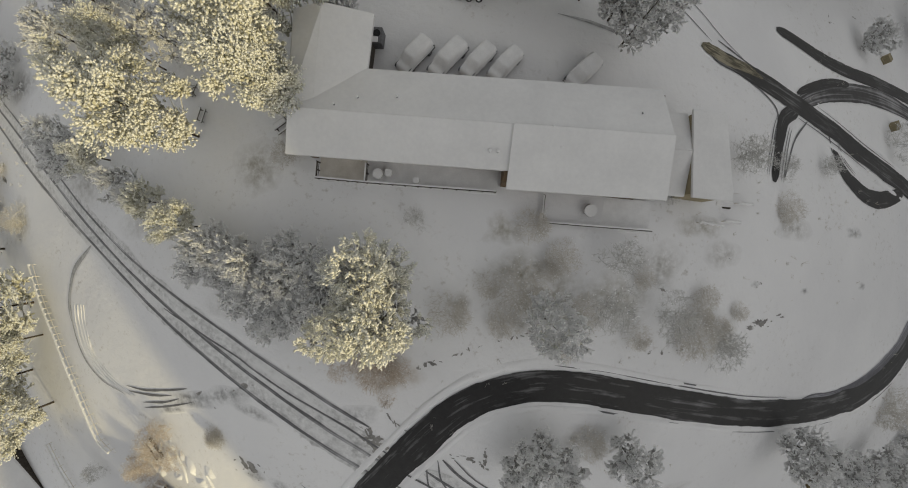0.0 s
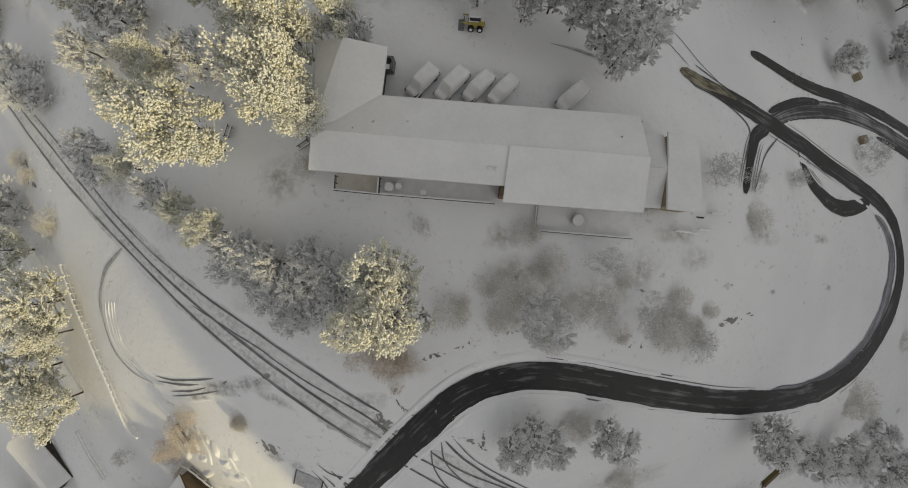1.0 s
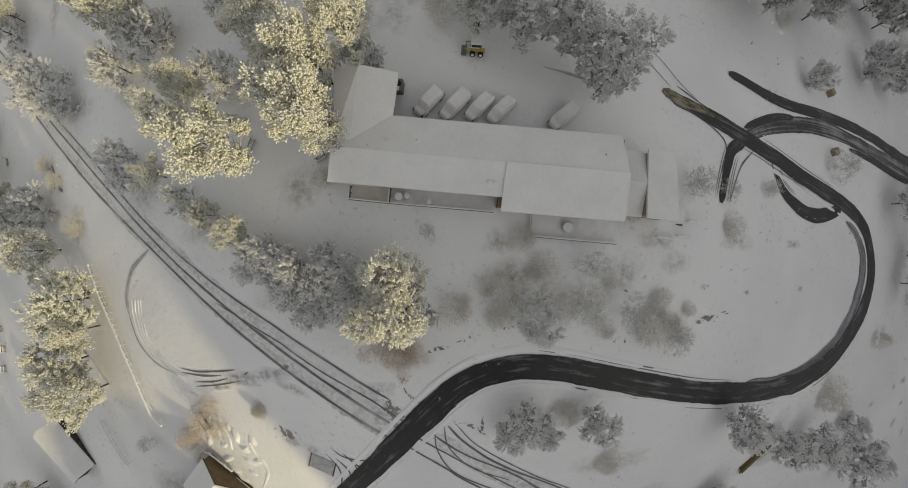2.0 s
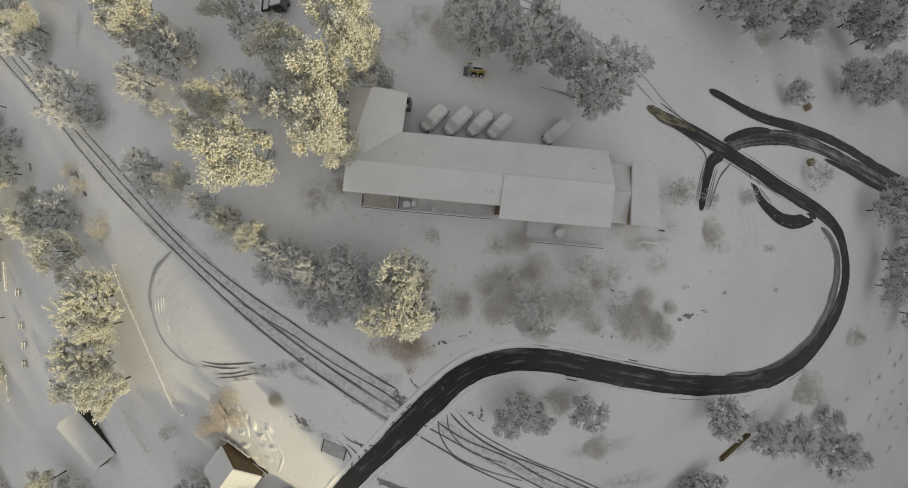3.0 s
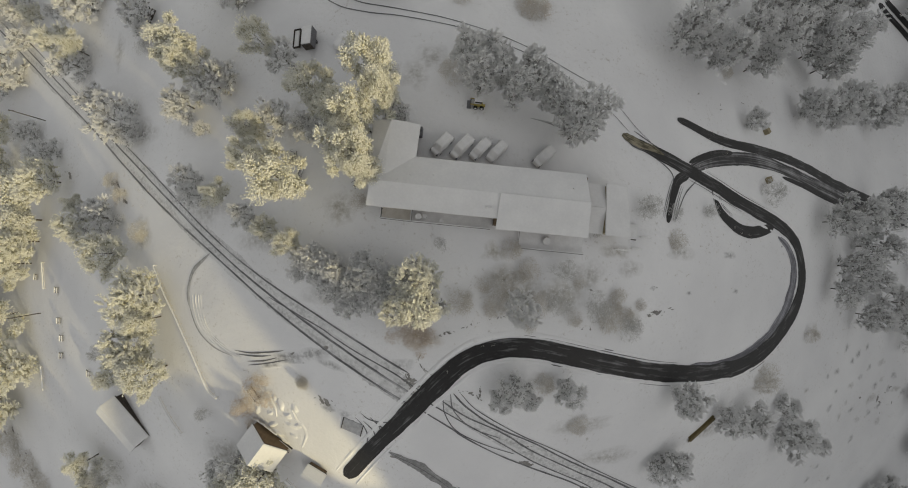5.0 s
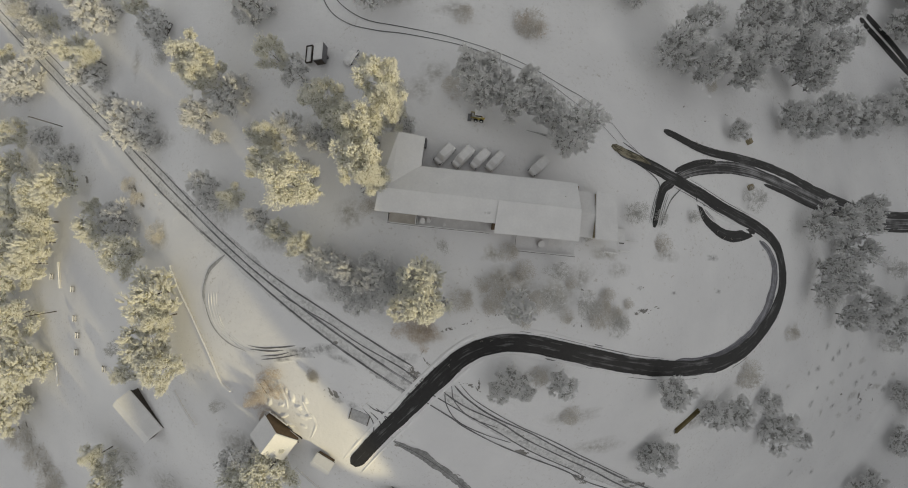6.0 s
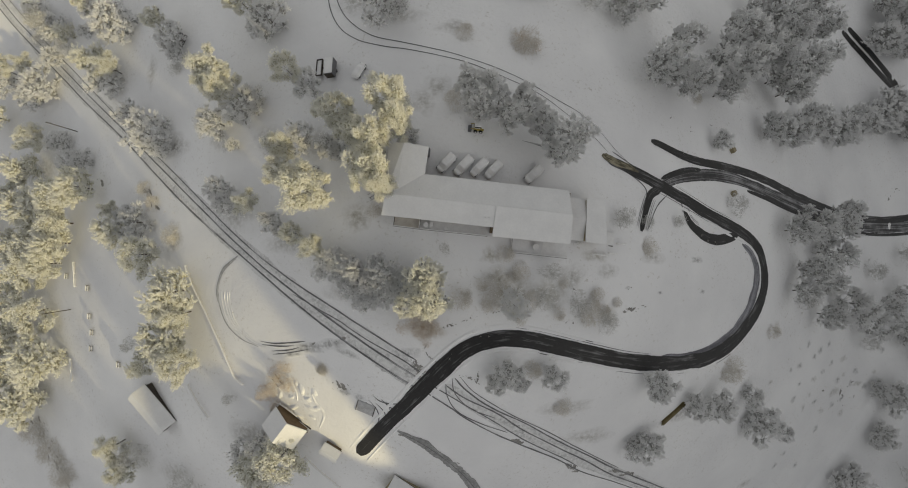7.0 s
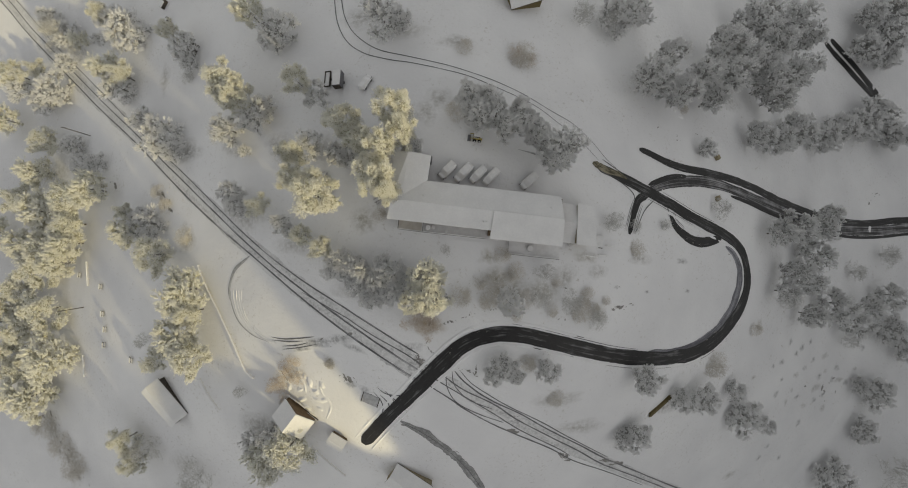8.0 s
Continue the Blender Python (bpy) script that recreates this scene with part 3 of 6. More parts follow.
grass_patch(170.4, -51.8, 2.7, 1.9, 0.46, GRASS_DARK, "grey plant litter showing through thin snow")
grass_patch(118.3, -36.1, 2.2, 1.5, -0.10, GRASS_DARK, "grey plant litter showing through thin snow")
grass_patch(128.1, -34.0, 2.0, 1.5, -0.41, GRASS_DARK, "grey plant litter showing through thin snow")
grass_patch(122.7, -28.8, 1.6, 1.8, -0.55, GRASS_DARK, "grey plant litter showing through thin snow")
grass_patch(160.2, -49.4, 1.6, 1.9, -0.26, GRASS_DARK, "grey plant litter showing through thin snow")
grass_patch(180.2, -36.8, 2.3, 1.8, -0.19, GRASS_DARK, "grey plant litter showing through thin snow")
grass_patch(121.9, -72.1, 2.5, 1.3, -0.10, GRASS_DARK, "grey plant litter showing through thin snow")
grass_patch(133.6, -80.8, 1.7, 1.8, -0.27, GRASS_DARK, "grey plant litter showing through thin snow")
grass_patch(118.4, -76.6, 1.8, 1.8, -0.22, GRASS_DARK, "grey plant litter showing through thin snow")
grass_patch(140.7, -65.9, 2.1, 2.1, -0.48, GRASS_DARK, "grey plant litter showing through thin snow")
grass_patch(6.3, -3.8, 4.7, 3.3, -0.01, GRASS_BROWN, "dry brown grass showing through thin snow")
grass_patch(10.5, -6.6, 4.2, 3.3, -0.03, GRASS_BROWN, "dry brown grass showing through thin snow")
grass_patch(17.4, -7.1, 6.2, 3.8, -0.05, GRASS_BROWN, "dry brown grass showing through thin snow")
grass_patch(6.0, -9.6, 5.0, 2.4, -0.03, GRASS_GREY, "grey plant litter showing through thin snow")
grass_patch(32.5, -12.7, 2.9, 3.0, -0.09, GRASS_BROWN, "dry brown grass showing through thin snow")
grass_patch(-0.9, -7.7, 1.59, 1.59, 0.00, GRASS_BROWN, "dry brown grass showing through thin snow")
grass_patch(4.0, 1.1, 2.7, 2.3, -0.00, GRASS_BROWN, "dry brown grass showing through thin snow")
grass_patch(23.2, -3.3, 3.7, 3.5, -0.03, GRASS_GREY, "grey plant litter showing through thin snow")
grass_patch(31.7, -2.0, 3.4, 2.2, -0.02, GRASS_GREY, "grey plant litter showing through thin snow")
grass_patch(28.5, 1.5, 4.5, 1.73, 0.01, GRASS_BROWN, "dry brown grass showing through thin snow")
grass_patch(-37.4, -21.8, 6.6, 1.22, 0.10, GRASS_DARK, "grey plant litter showing through thin snow")
grass_patch(-31.5, -20.3, 5.5, 1.32, 0.10, GRASS_DARK, "grey plant litter showing through thin snow")
grass_patch(-42.0, -24.2, 2.7, 0.95, 0.09, GRASS_DARK, "grey plant litter showing through thin snow")
grass_patch(-13.3, -21.2, 3.2, 1.61, 0.08, GRASS_DARK, "grey plant litter showing through thin snow")
grass_patch(-96.9, 14.1, 2.5, 4.1, 0.01, GRASS_GOLD, "dry brown grass showing through thin snow")
grass_patch(-100.7, 18.0, 2.8, 3.4, 0.01, GRASS_BROWN, "dry brown grass showing through thin snow")
grass_patch(-84.6, 3.5, 4.4, 5.4, 0.03, GRASS_BROWN, "dry brown grass showing through thin snow")
grass_patch(-159.6, -73.1, 5.5, 11.1, 0.01, GRASS_BROWN, "dry brown grass showing through thin snow")
grass_patch(-149.3, -85.3, 5.1, 13.7, 0.01, GRASS_BROWN, "dry brown grass showing through thin snow")
grass_patch(12.8, 53.9, 5.2, 3.0, 0.06, GRASS_BROWN, "dry brown grass showing through thin snow")
grass_patch(-4.9, 56.8, 5.2, 2.7, 0.03, GRASS_GREY, "grey plant litter showing through thin snow")
grass_patch(-12.0, 36.3, 3.7, 4.1, 0.01, GRASS_GREY, "grey plant litter showing through thin snow")
grass_patch(-8.6, 40.1, 4.9, 3.7, 0.02, GRASS_GREY, "grey plant litter showing through thin snow")
grass_patch(-26.1, 8.8, 3.9, 4.2, 0.01, GRASS_BROWN, "dry brown grass showing through thin snow")
grass_patch(-10.2, -15.4, 5.0, 3.5, 0.05, GRASS_GOLD, "dry brown grass showing through thin snow")
grass_patch(-38.3, 26.7, 7.0, 5.6, -0.02, GRASS_GREY, "grey plant litter showing through thin snow")
grass_patch(-52.8, 29.1, 5.0, 4.2, -0.00, GRASS_GREY, "grey plant litter showing through thin snow")
grass_patch(-100.7, 55.6, 2.7, 6.7, 0.05, GRASS_GREY, "grey plant litter showing through thin snow")
grass_patch(-69.5, 30.3, 3.8, 3.4, 0.02, GRASS_GREY, "grey plant litter showing through thin snow")
grass_patch(-61.3, 9.4, 7.9, 4.8, 0.03, GRASS_GREY, "grey plant litter showing through thin snow")
grass_patch(80.3, -31.9, 4.8, 2.21, 0.03, GRASS_BROWN, "dry brown grass showing through thin snow")
grass_patch(100.7, -21.3, 2.40, 3.5, 0.03, GRASS_BROWN, "dry brown grass showing through thin snow")
grass_patch(31.1, -44.6, 8.1, 3.1, -0.02, GRASS_GREY, "grey plant litter showing through thin snow")
grass_patch(23.7, -35.2, 9.3, 2.6, -0.03, GRASS_GREY, "grey plant litter showing through thin snow")
grass_patch(44.8, 1.5, 4.7, 2.2, 0.02, GRASS_GREY, "grey plant litter showing through thin snow")
grass_patch(14.3, -23.7, 3.8, 2.4, -0.03, GRASS_GREY, "grey plant litter showing through thin snow")
grass_patch(129.2, 63.4, 13.4, 5.3, 0.06, GRASS_GREY, "grey plant litter showing through thin snow")
grass_patch(89.0, 56.4, 8.8, 4.6, -0.07, GRASS_GREY, "grey plant litter showing through thin snow")
grass_patch(60.1, -42.6, 7.0, 3.5, 0.02, GRASS_GREY, "grey plant litter showing through thin snow")
grass_patch(125.8, -12.1, 10.3, 6.8, 0.01, GRASS_GREY, "grey plant litter showing through thin snow")
grass_patch(-167.2, 27.6, 19.5, 9.8, -0.03, GRASS_GREY, "grey plant litter showing through thin snow")
grass_patch(-147.4, 36.0, 10.7, 6.1, -0.04, GRASS_GREY, "grey plant litter showing through thin snow")
grass_patch(-86.4, 29.8, 7.2, 4.3, 0.04, GRASS_GREY, "grey plant litter showing through thin snow")
grass_patch(-84.3, 3.2, 4.2, 5.3, 0.04, GRASS_BROWN, "dry brown grass showing through thin snow")
grass_patch(-31.7, 64.3, 6.4, 4.2, -0.01, GRASS_GREY, "grey plant litter showing through thin snow")
grass_patch(-18.8, 60.0, 7.7, 3.1, 0.00, GRASS_GREY, "grey plant litter showing through thin snow")
grass_patch(-25.5, -8.1, 10.3, 3.5, 0.06, GRASS_GREY, "grey plant litter showing through thin snow")
grass_patch(-43.6, 2.7, 9.9, 3.6, 0.03, GRASS_GREY, "grey plant litter showing through thin snow")
grass_patch(-57.5, -49.4, 8.3, 5.1, 0.05, GRASS_GREY, "grey plant litter showing through thin snow")
grass_patch(-88.3, -70.4, 9.8, 6.1, 0.06, GRASS_GREY, "grey plant litter showing through thin snow")
grass_patch(130.4, -43.0, 3.2, 1.47, -0.12, GRASS_GREY, "grey plant litter showing through thin snow")
grass_patch(146.7, -51.9, 1.89, 2.05, 0.04, GRASS_GREY, "grey plant litter showing through thin snow")
grass_patch(154.3, -45.0, 1.77, 1.29, 0.04, GRASS_GREY, "grey plant litter showing through thin snow")
grass_patch(156.7, -61.8, 2.30, 2.30, 0.05, GRASS_GREY, "grey plant litter showing through thin snow")
grass_patch(126.7, -53.6, 1.61, 2.05, 0.05, GRASS_GREY, "grey plant litter showing through thin snow")
grass_patch(141.6, -58.2, 3.1, 1.25, -0.20, GRASS_GREY, "grey plant litter showing through thin snow")
grass_patch(149.7, -51.4, 4.7, 1.99, -0.09, GRASS_GREY, "grey plant litter showing through thin snow")
grass_patch(165.4, -50.1, 4.6, 1.59, -0.09, GRASS_GREY, "grey plant litter showing through thin snow")
grass_patch(152.3, -38.2, 3.4, 1.68, 0.03, GRASS_GREY, "grey plant litter showing through thin snow")
grass_patch(142.0, -39.2, 1.38, 0.92, 0.03, GRASS_GREY, "grey plant litter showing through thin snow")
grass_patch(101.3, -39.3, 1.80, 1.16, 0.04, GRASS_GREY, "grey plant litter showing through thin snow")
grass_patch(102.5, -80.6, 4.5, 2.26, 0.14, GRASS_GREY, "grey plant litter showing through thin snow")
grass_patch(129.4, -49.1, 1.32, 1.32, 0.04, GRASS_GREY, "grey plant litter showing through thin snow")
grass_patch(175.8, -46.1, 2.11, 1.30, 0.03, GRASS_GREY, "grey plant litter showing through thin snow")
strip("tyre_mark", [(-40.3, 76.9), (-39.5, 71.0), (-37.9, 63.8), (-34.7, 57.7), (-29.9, 53.8), (-23.4, 51.5), (-15.0, 49.8), (-3.0, 47.0), (4.4, 44.3), (14.9, 40.0), (21.1, 36.0), (27.4, 31.6), (32.8, 26.6)],
      (0.26, 0.26, 0.2, 0.12), RUT, 0.050, "curved tyre mark in the snow", "tyre mark", 0.2, group="tyre marks")
strip("tyre_mark", [(-38.2, 76.6), (-37.4, 70.8), (-35.6, 64.6), (-32.1, 59.2), (-26.0, 54.6), (-18.1, 52.2), (-6.0, 49.2), (4.4, 45.9), (11.9, 42.9), (19.6, 38.9), (26.0, 35.8), (31.1, 31.6), (34.9, 27.6), (38.5, 24.8)],
      (0.26, 0.26, 0.2, 0.12), RUT, 0.050, "curved tyre mark in the snow", "tyre mark", 0.2, group="tyre marks")
strip("tyre_mark", [(34.8, 23.3), (40.0, 21.0), (43.6, 17.8), (41.9, 12.6)],
      (0.29, 0.30), RUT, 0.048, "curved tyre mark in the snow", "tyre mark", 0.2, group="tyre marks")
strip("tyre_mark", [(43.6, 8.4), (46.7, 14.1), (50.7, 17.7)],
      (0.30, 0.31), RUT, 0.048, "curved tyre mark in the snow", "tyre mark", 0.2, group="tyre marks")
strip("tyre_mark", [(55.2, 18.1), (55.9, 13.2)],
      (0.31, 0.31), RUT, 0.048, "curved tyre mark in the snow", "tyre mark", 0.2, group="tyre marks")
strip("tyre_mark", [(34.0, 27.0), (40.1, 23.9), (46.8, 20.6)],
      (0.29, 0.30), RUT, 0.048, "curved tyre mark in the snow", "tyre mark", 0.2, group="tyre marks")
# shade on the cut slope behind the cars, painted as a grey strip
strip("tyre_mark", [(10.9, 27.3), (15.4, 26.4), (19.1, 25.3), (23.5, 24.2)],
      (0.19, 0.47, 0.57, 0.19), RUT_FAINT, 0.045, "grey streak painted for the shade on a cut bank", "bank", 0.3)
strip("ditch", [(-16.4, -41.3), (-9.8, -45.2), (-3.9, -50.4), (0.9, -56.1), (6.2, -65.5)],
      (0.74, 2.44, 2.12, 2.57, 2.25), DITCH, 0.040, "shallow ditch with thin grey snow", "ditch", 0.4)
strip("ditch", [(-16.0, -41.6), (-9.8, -45.3), (-3.9, -50.5), (0.9, -56.4), (5.7, -64.8)],
      (0.14, 0.23, 0.12, 0.30, 0.15), RUT, 0.050, "thin dark line along the ditch", "ditch", 0.4)
blotches([(-12.8, -23.3), (-10.9, -25.2), (-9.2, -26.5)], 26, 0.52, MUD, "dark patch of bare earth showing through snow", 0.52)
blotches([(-9.7, -19.4), (-9.3, -21.1), (-8.6, -21.9), (-7.0, -22.6)], 12, 0.33, MUD, "dark patch of bare earth showing through snow", 0.11)
blotches([(-2.3, -25.7), (0.2, -26.3), (2.7, -27.8)], 12, 0.33, MUD, "dark patch of bare earth showing through snow", 0.14)
blotches([(2.1, -24.8), (1.9, -27.1)], 5, 0.33, MUD, "dark patch of bare earth showing through snow", 0.09)
blotches([(36.8, -11.2), (39.6, -11.2), (43.3, -10.8)], 10, 0.44, MUD, "dark patch of bare earth showing through snow", 0.29)
blotches([(-6.0, -15.2), (-4.7, -14.4), (-2.7, -13.9)], 7, 0.34, MUD, "dark patch of bare earth showing through snow", 0.19)
blotches([(-2.0, -13.4), (1.4, -12.6), (5.5, -11.3), (8.3, -10.7)], 14, 0.21, MUD, "dark patch of bare earth showing through snow", 0.15)
blotches([(-31.4, -30.8), (-28.0, -31.6)], 16, 0.51, MUD, "dark patch of bare earth showing through snow", 0.65)
blotches([(-25.0, -35.6), (-22.6, -36.3)], 12, 0.55, MUD, "dark patch of bare earth showing through snow", 0.46)
blotches([(-16.4, -41.3), (-9.8, -45.2), (-3.9, -50.4), (0.9, -56.1), (6.2, -65.5)], 34, 0.53, MUD, "dark patch of bare earth showing through snow", 0.48)
blotches([(18.8, -12.9), (23.3, -13.7), (27.1, -13.6)], 9, 0.21, MUD, "dark patch of bare earth showing through snow", 0.14)
blotches([(-38.5, -22.5), (-34.4, -21.4), (-29.7, -19.8), (-26.6, -18.6)], 9, 0.47, MUD, "dark patch of bare earth showing through snow", 0.66)
blotches([(10.7, -38.8), (13.3, -39.6)], 6, 0.38, MUD, "dark patch of bare earth showing through snow", 0.14)
blotches([(11.5, -43.5), (14.1, -44.8)], 9, 0.67, MUD, "dark patch of bare earth showing through snow", 0.29)
blotches([(26.8, -53.6), (30.7, -56.8)], 10, 0.72, MUD, "dark patch of bare earth showing through snow", 0.31)
blotches([(41.2, -57.9), (49.6, -62.6)], 14, 0.76, MUD, "dark patch of bare earth showing through snow", 0.38)
blotches([(-165.7, -65.2), (-158.0, -75.2), (-153.0, -85.0), (-144.1, -94.1)], 40, 0.82, MUD, "dark patch of bare earth showing through snow", 2.19)
blotches([(-100.6, 18.8), (-95.4, 15.0), (-93.1, 13.1)], 12, 0.90, MUD, "dark patch of bare earth showing through snow", 1.02)
blotches([(147.6, -46.7), (157.6, -51.9), (158.7, -62.1)], 12, 0.80, MUD, "dark patch of bare earth showing through snow", 4.00)
blotches([(61.2, 4.3), (82.9, 2.9)], 8, 0.22, MUD, "dark patch of bare earth showing through snow", 0.66)
blotches([(-125.7, 23.1), (-121.8, 20.5)], 5, 0.62, MUD, "dark patch of bare earth showing through snow", 0.37)
blotches([(193.2, 34.6), (182.2, 28.3)], 10, 0.64, MUD, "dark patch of bare earth showing through snow", 1.27)
blotches([(86.6, 51.7), (85.9, 49.3)], 5, 0.26, MUD, "dark patch of bare earth showing through snow", 0.10)
blotches([(61.9, 39.0), (61.8, 37.9)], 3, 0.20, MUD, "dark patch of bare earth showing through snow", 0.06)
blotches([(61.6, 37.0), (63.5, 37.2)], 4, 0.20, MUD, "dark patch of bare earth showing through snow", 0.09)
blotches([(70.3, 40.5), (71.3, 40.4)], 3, 0.21, MUD, "dark patch of bare earth showing through snow", 0.09)
blotches([(105.2, 44.7), (117.5, 49.3)], 5, 0.42, MUD, "dark patch of bare earth showing through snow", 0.14)
blotches([(23.1, -6.0), (23.8, -6.3)], 4, 0.17, MUD, "dark patch of bare earth showing through snow", 0.08)
blotches([(31.4, -1.9), (32.2, -2.1), (33.0, -2.6)], 5, 0.14, MUD, "dark patch of bare earth showing through snow", 0.08)
blotches([(37.7, -6.0), (38.9, -5.7)], 7, 0.23, MUD, "dark patch of bare earth showing through snow", 0.24)
blotches([(27.2, -7.2), (28.1, -7.6)], 4, 0.14, MUD, "dark patch of bare earth showing through snow", 0.10)
blotches([(53.8, 39.1), (55.1, 40.3)], 3, 0.16, MUD, "dark patch of bare earth showing through snow", 0.05)
blotches([(25.4, 32.3), (26.6, 33.3)], 3, 0.12, MUD, "dark patch of bare earth showing through snow", 0.05)


# ---------------------------------------------------------------- mesh helpers
def part(name, bm, mat, parent, label="", at=None, smooth=False):
    me = bpy.data.meshes.new(name)
    bm.to_mesh(me)
    bm.free()
    me.materials.append(mat)
    if smooth:
        me.polygons.foreach_set("use_smooth", [True] * len(me.polygons))
    ob = new(name, me)
    ob.parent = parent
    if at is not None:
        ob.matrix_basis = at
    if label:
        ob["label"] = label
    return ob


def thing(name, m, label, category, group="", kind=""):
    ob = tagged(new(name), label, category, group, kind)
    ob.matrix_basis = m
    return ob


def box(x0, x1, y0, y1, z0, z1, bevel=0.0, bm=None):
    bm = bm or bmesh.new()
    r = bmesh.ops.create_cube(bm, size=1.0, matrix=Matrix.Translation(((x0 + x1) / 2, (y0 + y1) / 2, (z0 + z1) / 2)) @ Matrix.Diagonal((x1 - x0, y1 - y0, z1 - z0, 1)))
    if bevel:
        es = {e for v in r["verts"] for e in v.link_edges}
        bmesh.ops.bevel(bm, geom=list(es), offset=bevel, segments=2, affect="EDGES")
    return bm


def tube(p0, p1, r0, r1, sides=8, bm=None):
    bm = bm or bmesh.new()
    a, b = Vector(p0), Vector(p1)
    m = Matrix.Translation((a + b) / 2) @ (b - a).to_track_quat("Z", "Y").to_matrix().to_4x4()
    bmesh.ops.create_cone(bm, cap_ends=True, segments=sides, radius1=r0, radius2=r1, depth=(b - a).length, matrix=m)
    return bm


def prism(section, axis_len, bm=None):
    """A closed section in x and z, drawn out along y from 0 to axis_len."""
    bm = bm or bmesh.new()
    a = [bm.verts.new((x, 0, z)) for x, z in section]
    b = [bm.verts.new((x, axis_len, z)) for x, z in section]
    n = len(section)
    bm.faces.new(a)
    bm.faces.new(b[::-1])
    for i in range(n):
        bm.faces.new((a[i], b[i], b[(i + 1) % n], a[(i + 1) % n]))
    bmesh.ops.recalc_face_normals(bm, faces=bm.faces)
    return bm


def slab(corners, thick, bevel=0.0):
    """A slab whose top passes through the corners given (counter-clockwise from above)."""
    bm = bmesh.new()
    top = [bm.verts.new(c) for c in corners]
    low = [bm.verts.new((c[0], c[1], c[2] - thick)) for c in corners]
    bm.faces.new(top)
    bm.faces.new(low[::-1])
    n = len(corners)
    for i in range(n):
        bm.faces.new((low[i], low[(i + 1) % n], top[(i + 1) % n], top[i]))
    bmesh.ops.recalc_face_normals(bm, faces=bm.faces)
    if bevel:
        bmesh.ops.bevel(bm, geom=[e for e in bm.edges if all(v.co.z > min(c[2] for c in corners) - 0.5 * thick or True for v in e.verts)], offset=bevel, segments=2, affect="EDGES")
    return bm


def on_ground(x, y, turn=0.0, lay=False, sink=0.0):
    return Matrix.Translation((x, y, ground_z(x, y) - sink)) @ (normal_turn(x, y) if lay else Matrix()) @ pose(0, 0, 0, 0, 0, turn)


# ---------------------------------------------------------------- trees
def sticks(segs, sides=3):
    """Many thin tapered sticks as one mesh: rows of start, end, radii."""
    vs, fs = [], []
    for p0, p1, r0, r1 in segs:
        d = p1 - p0
        if d.length < 1e-4:
            continue
        a = d.orthogonal().normalized()
        b = d.normalized().cross(a)
        k = len(vs)
        for p, r in ((p0, r0), (p1, r1)):
            for s in range(sides):
                t = 2 * math.pi * s / sides
                vs.append(p + r * (math.cos(t) * a + math.sin(t) * b))
        fs += [(k + s, k + (s + 1) % sides, k + sides + (s + 1) % sides, k + sides + s) for s in range(sides)]
        fs.append(tuple(k + sides + s for s in range(sides)))
    return vs, fs


def clumps(rows, rng, tall=1.0):
    """Many small snow-laden tufts as one mesh: rows of place, way, length, thickness. tall: how far the tree is stretched upwards later."""
    vs, fs = [], []
    for p, d, ln, th in rows:
        d = d.normalized()
        a = d.orthogonal().normalized()
        b = d.cross(a)
        t = rng.uniform(0, 6.28)
        k = len(vs)
        vs.append(p - d * ln * rng.uniform(0.35, 0.6))
        for i in range(3):
            r = th * rng.uniform(0.38, 0.7)
            o = r * (math.cos(t + 2.094 * i) * a + math.sin(t + 2.094 * i) * b) + d * ln * rng.uniform(-0.1, 0.25)
            vs.append(p + Vector((o.x, o.y, o.z * 0.45)))
        vs.append(p + d * ln * rng.uniform(0.4, 0.65))
        for v in vs[k:]:
            v.z = p.z + (v.z - p.z) / tall
        fs += [(k, k + 2, k + 1), (k, k + 3, k + 2), (k, k + 1, k + 3), (k + 4, k + 1, k + 2), (k + 4, k + 2, k + 3), (k + 4, k + 3, k + 1)]
    return vs, fs


def raw_part(name, data, mat, parent, label="", smooth=True):
    ob = mesh_object(name, data[0], data[1], mat, smooth)
    ob.parent = parent
    if label:
        ob["label"] = label
    return ob


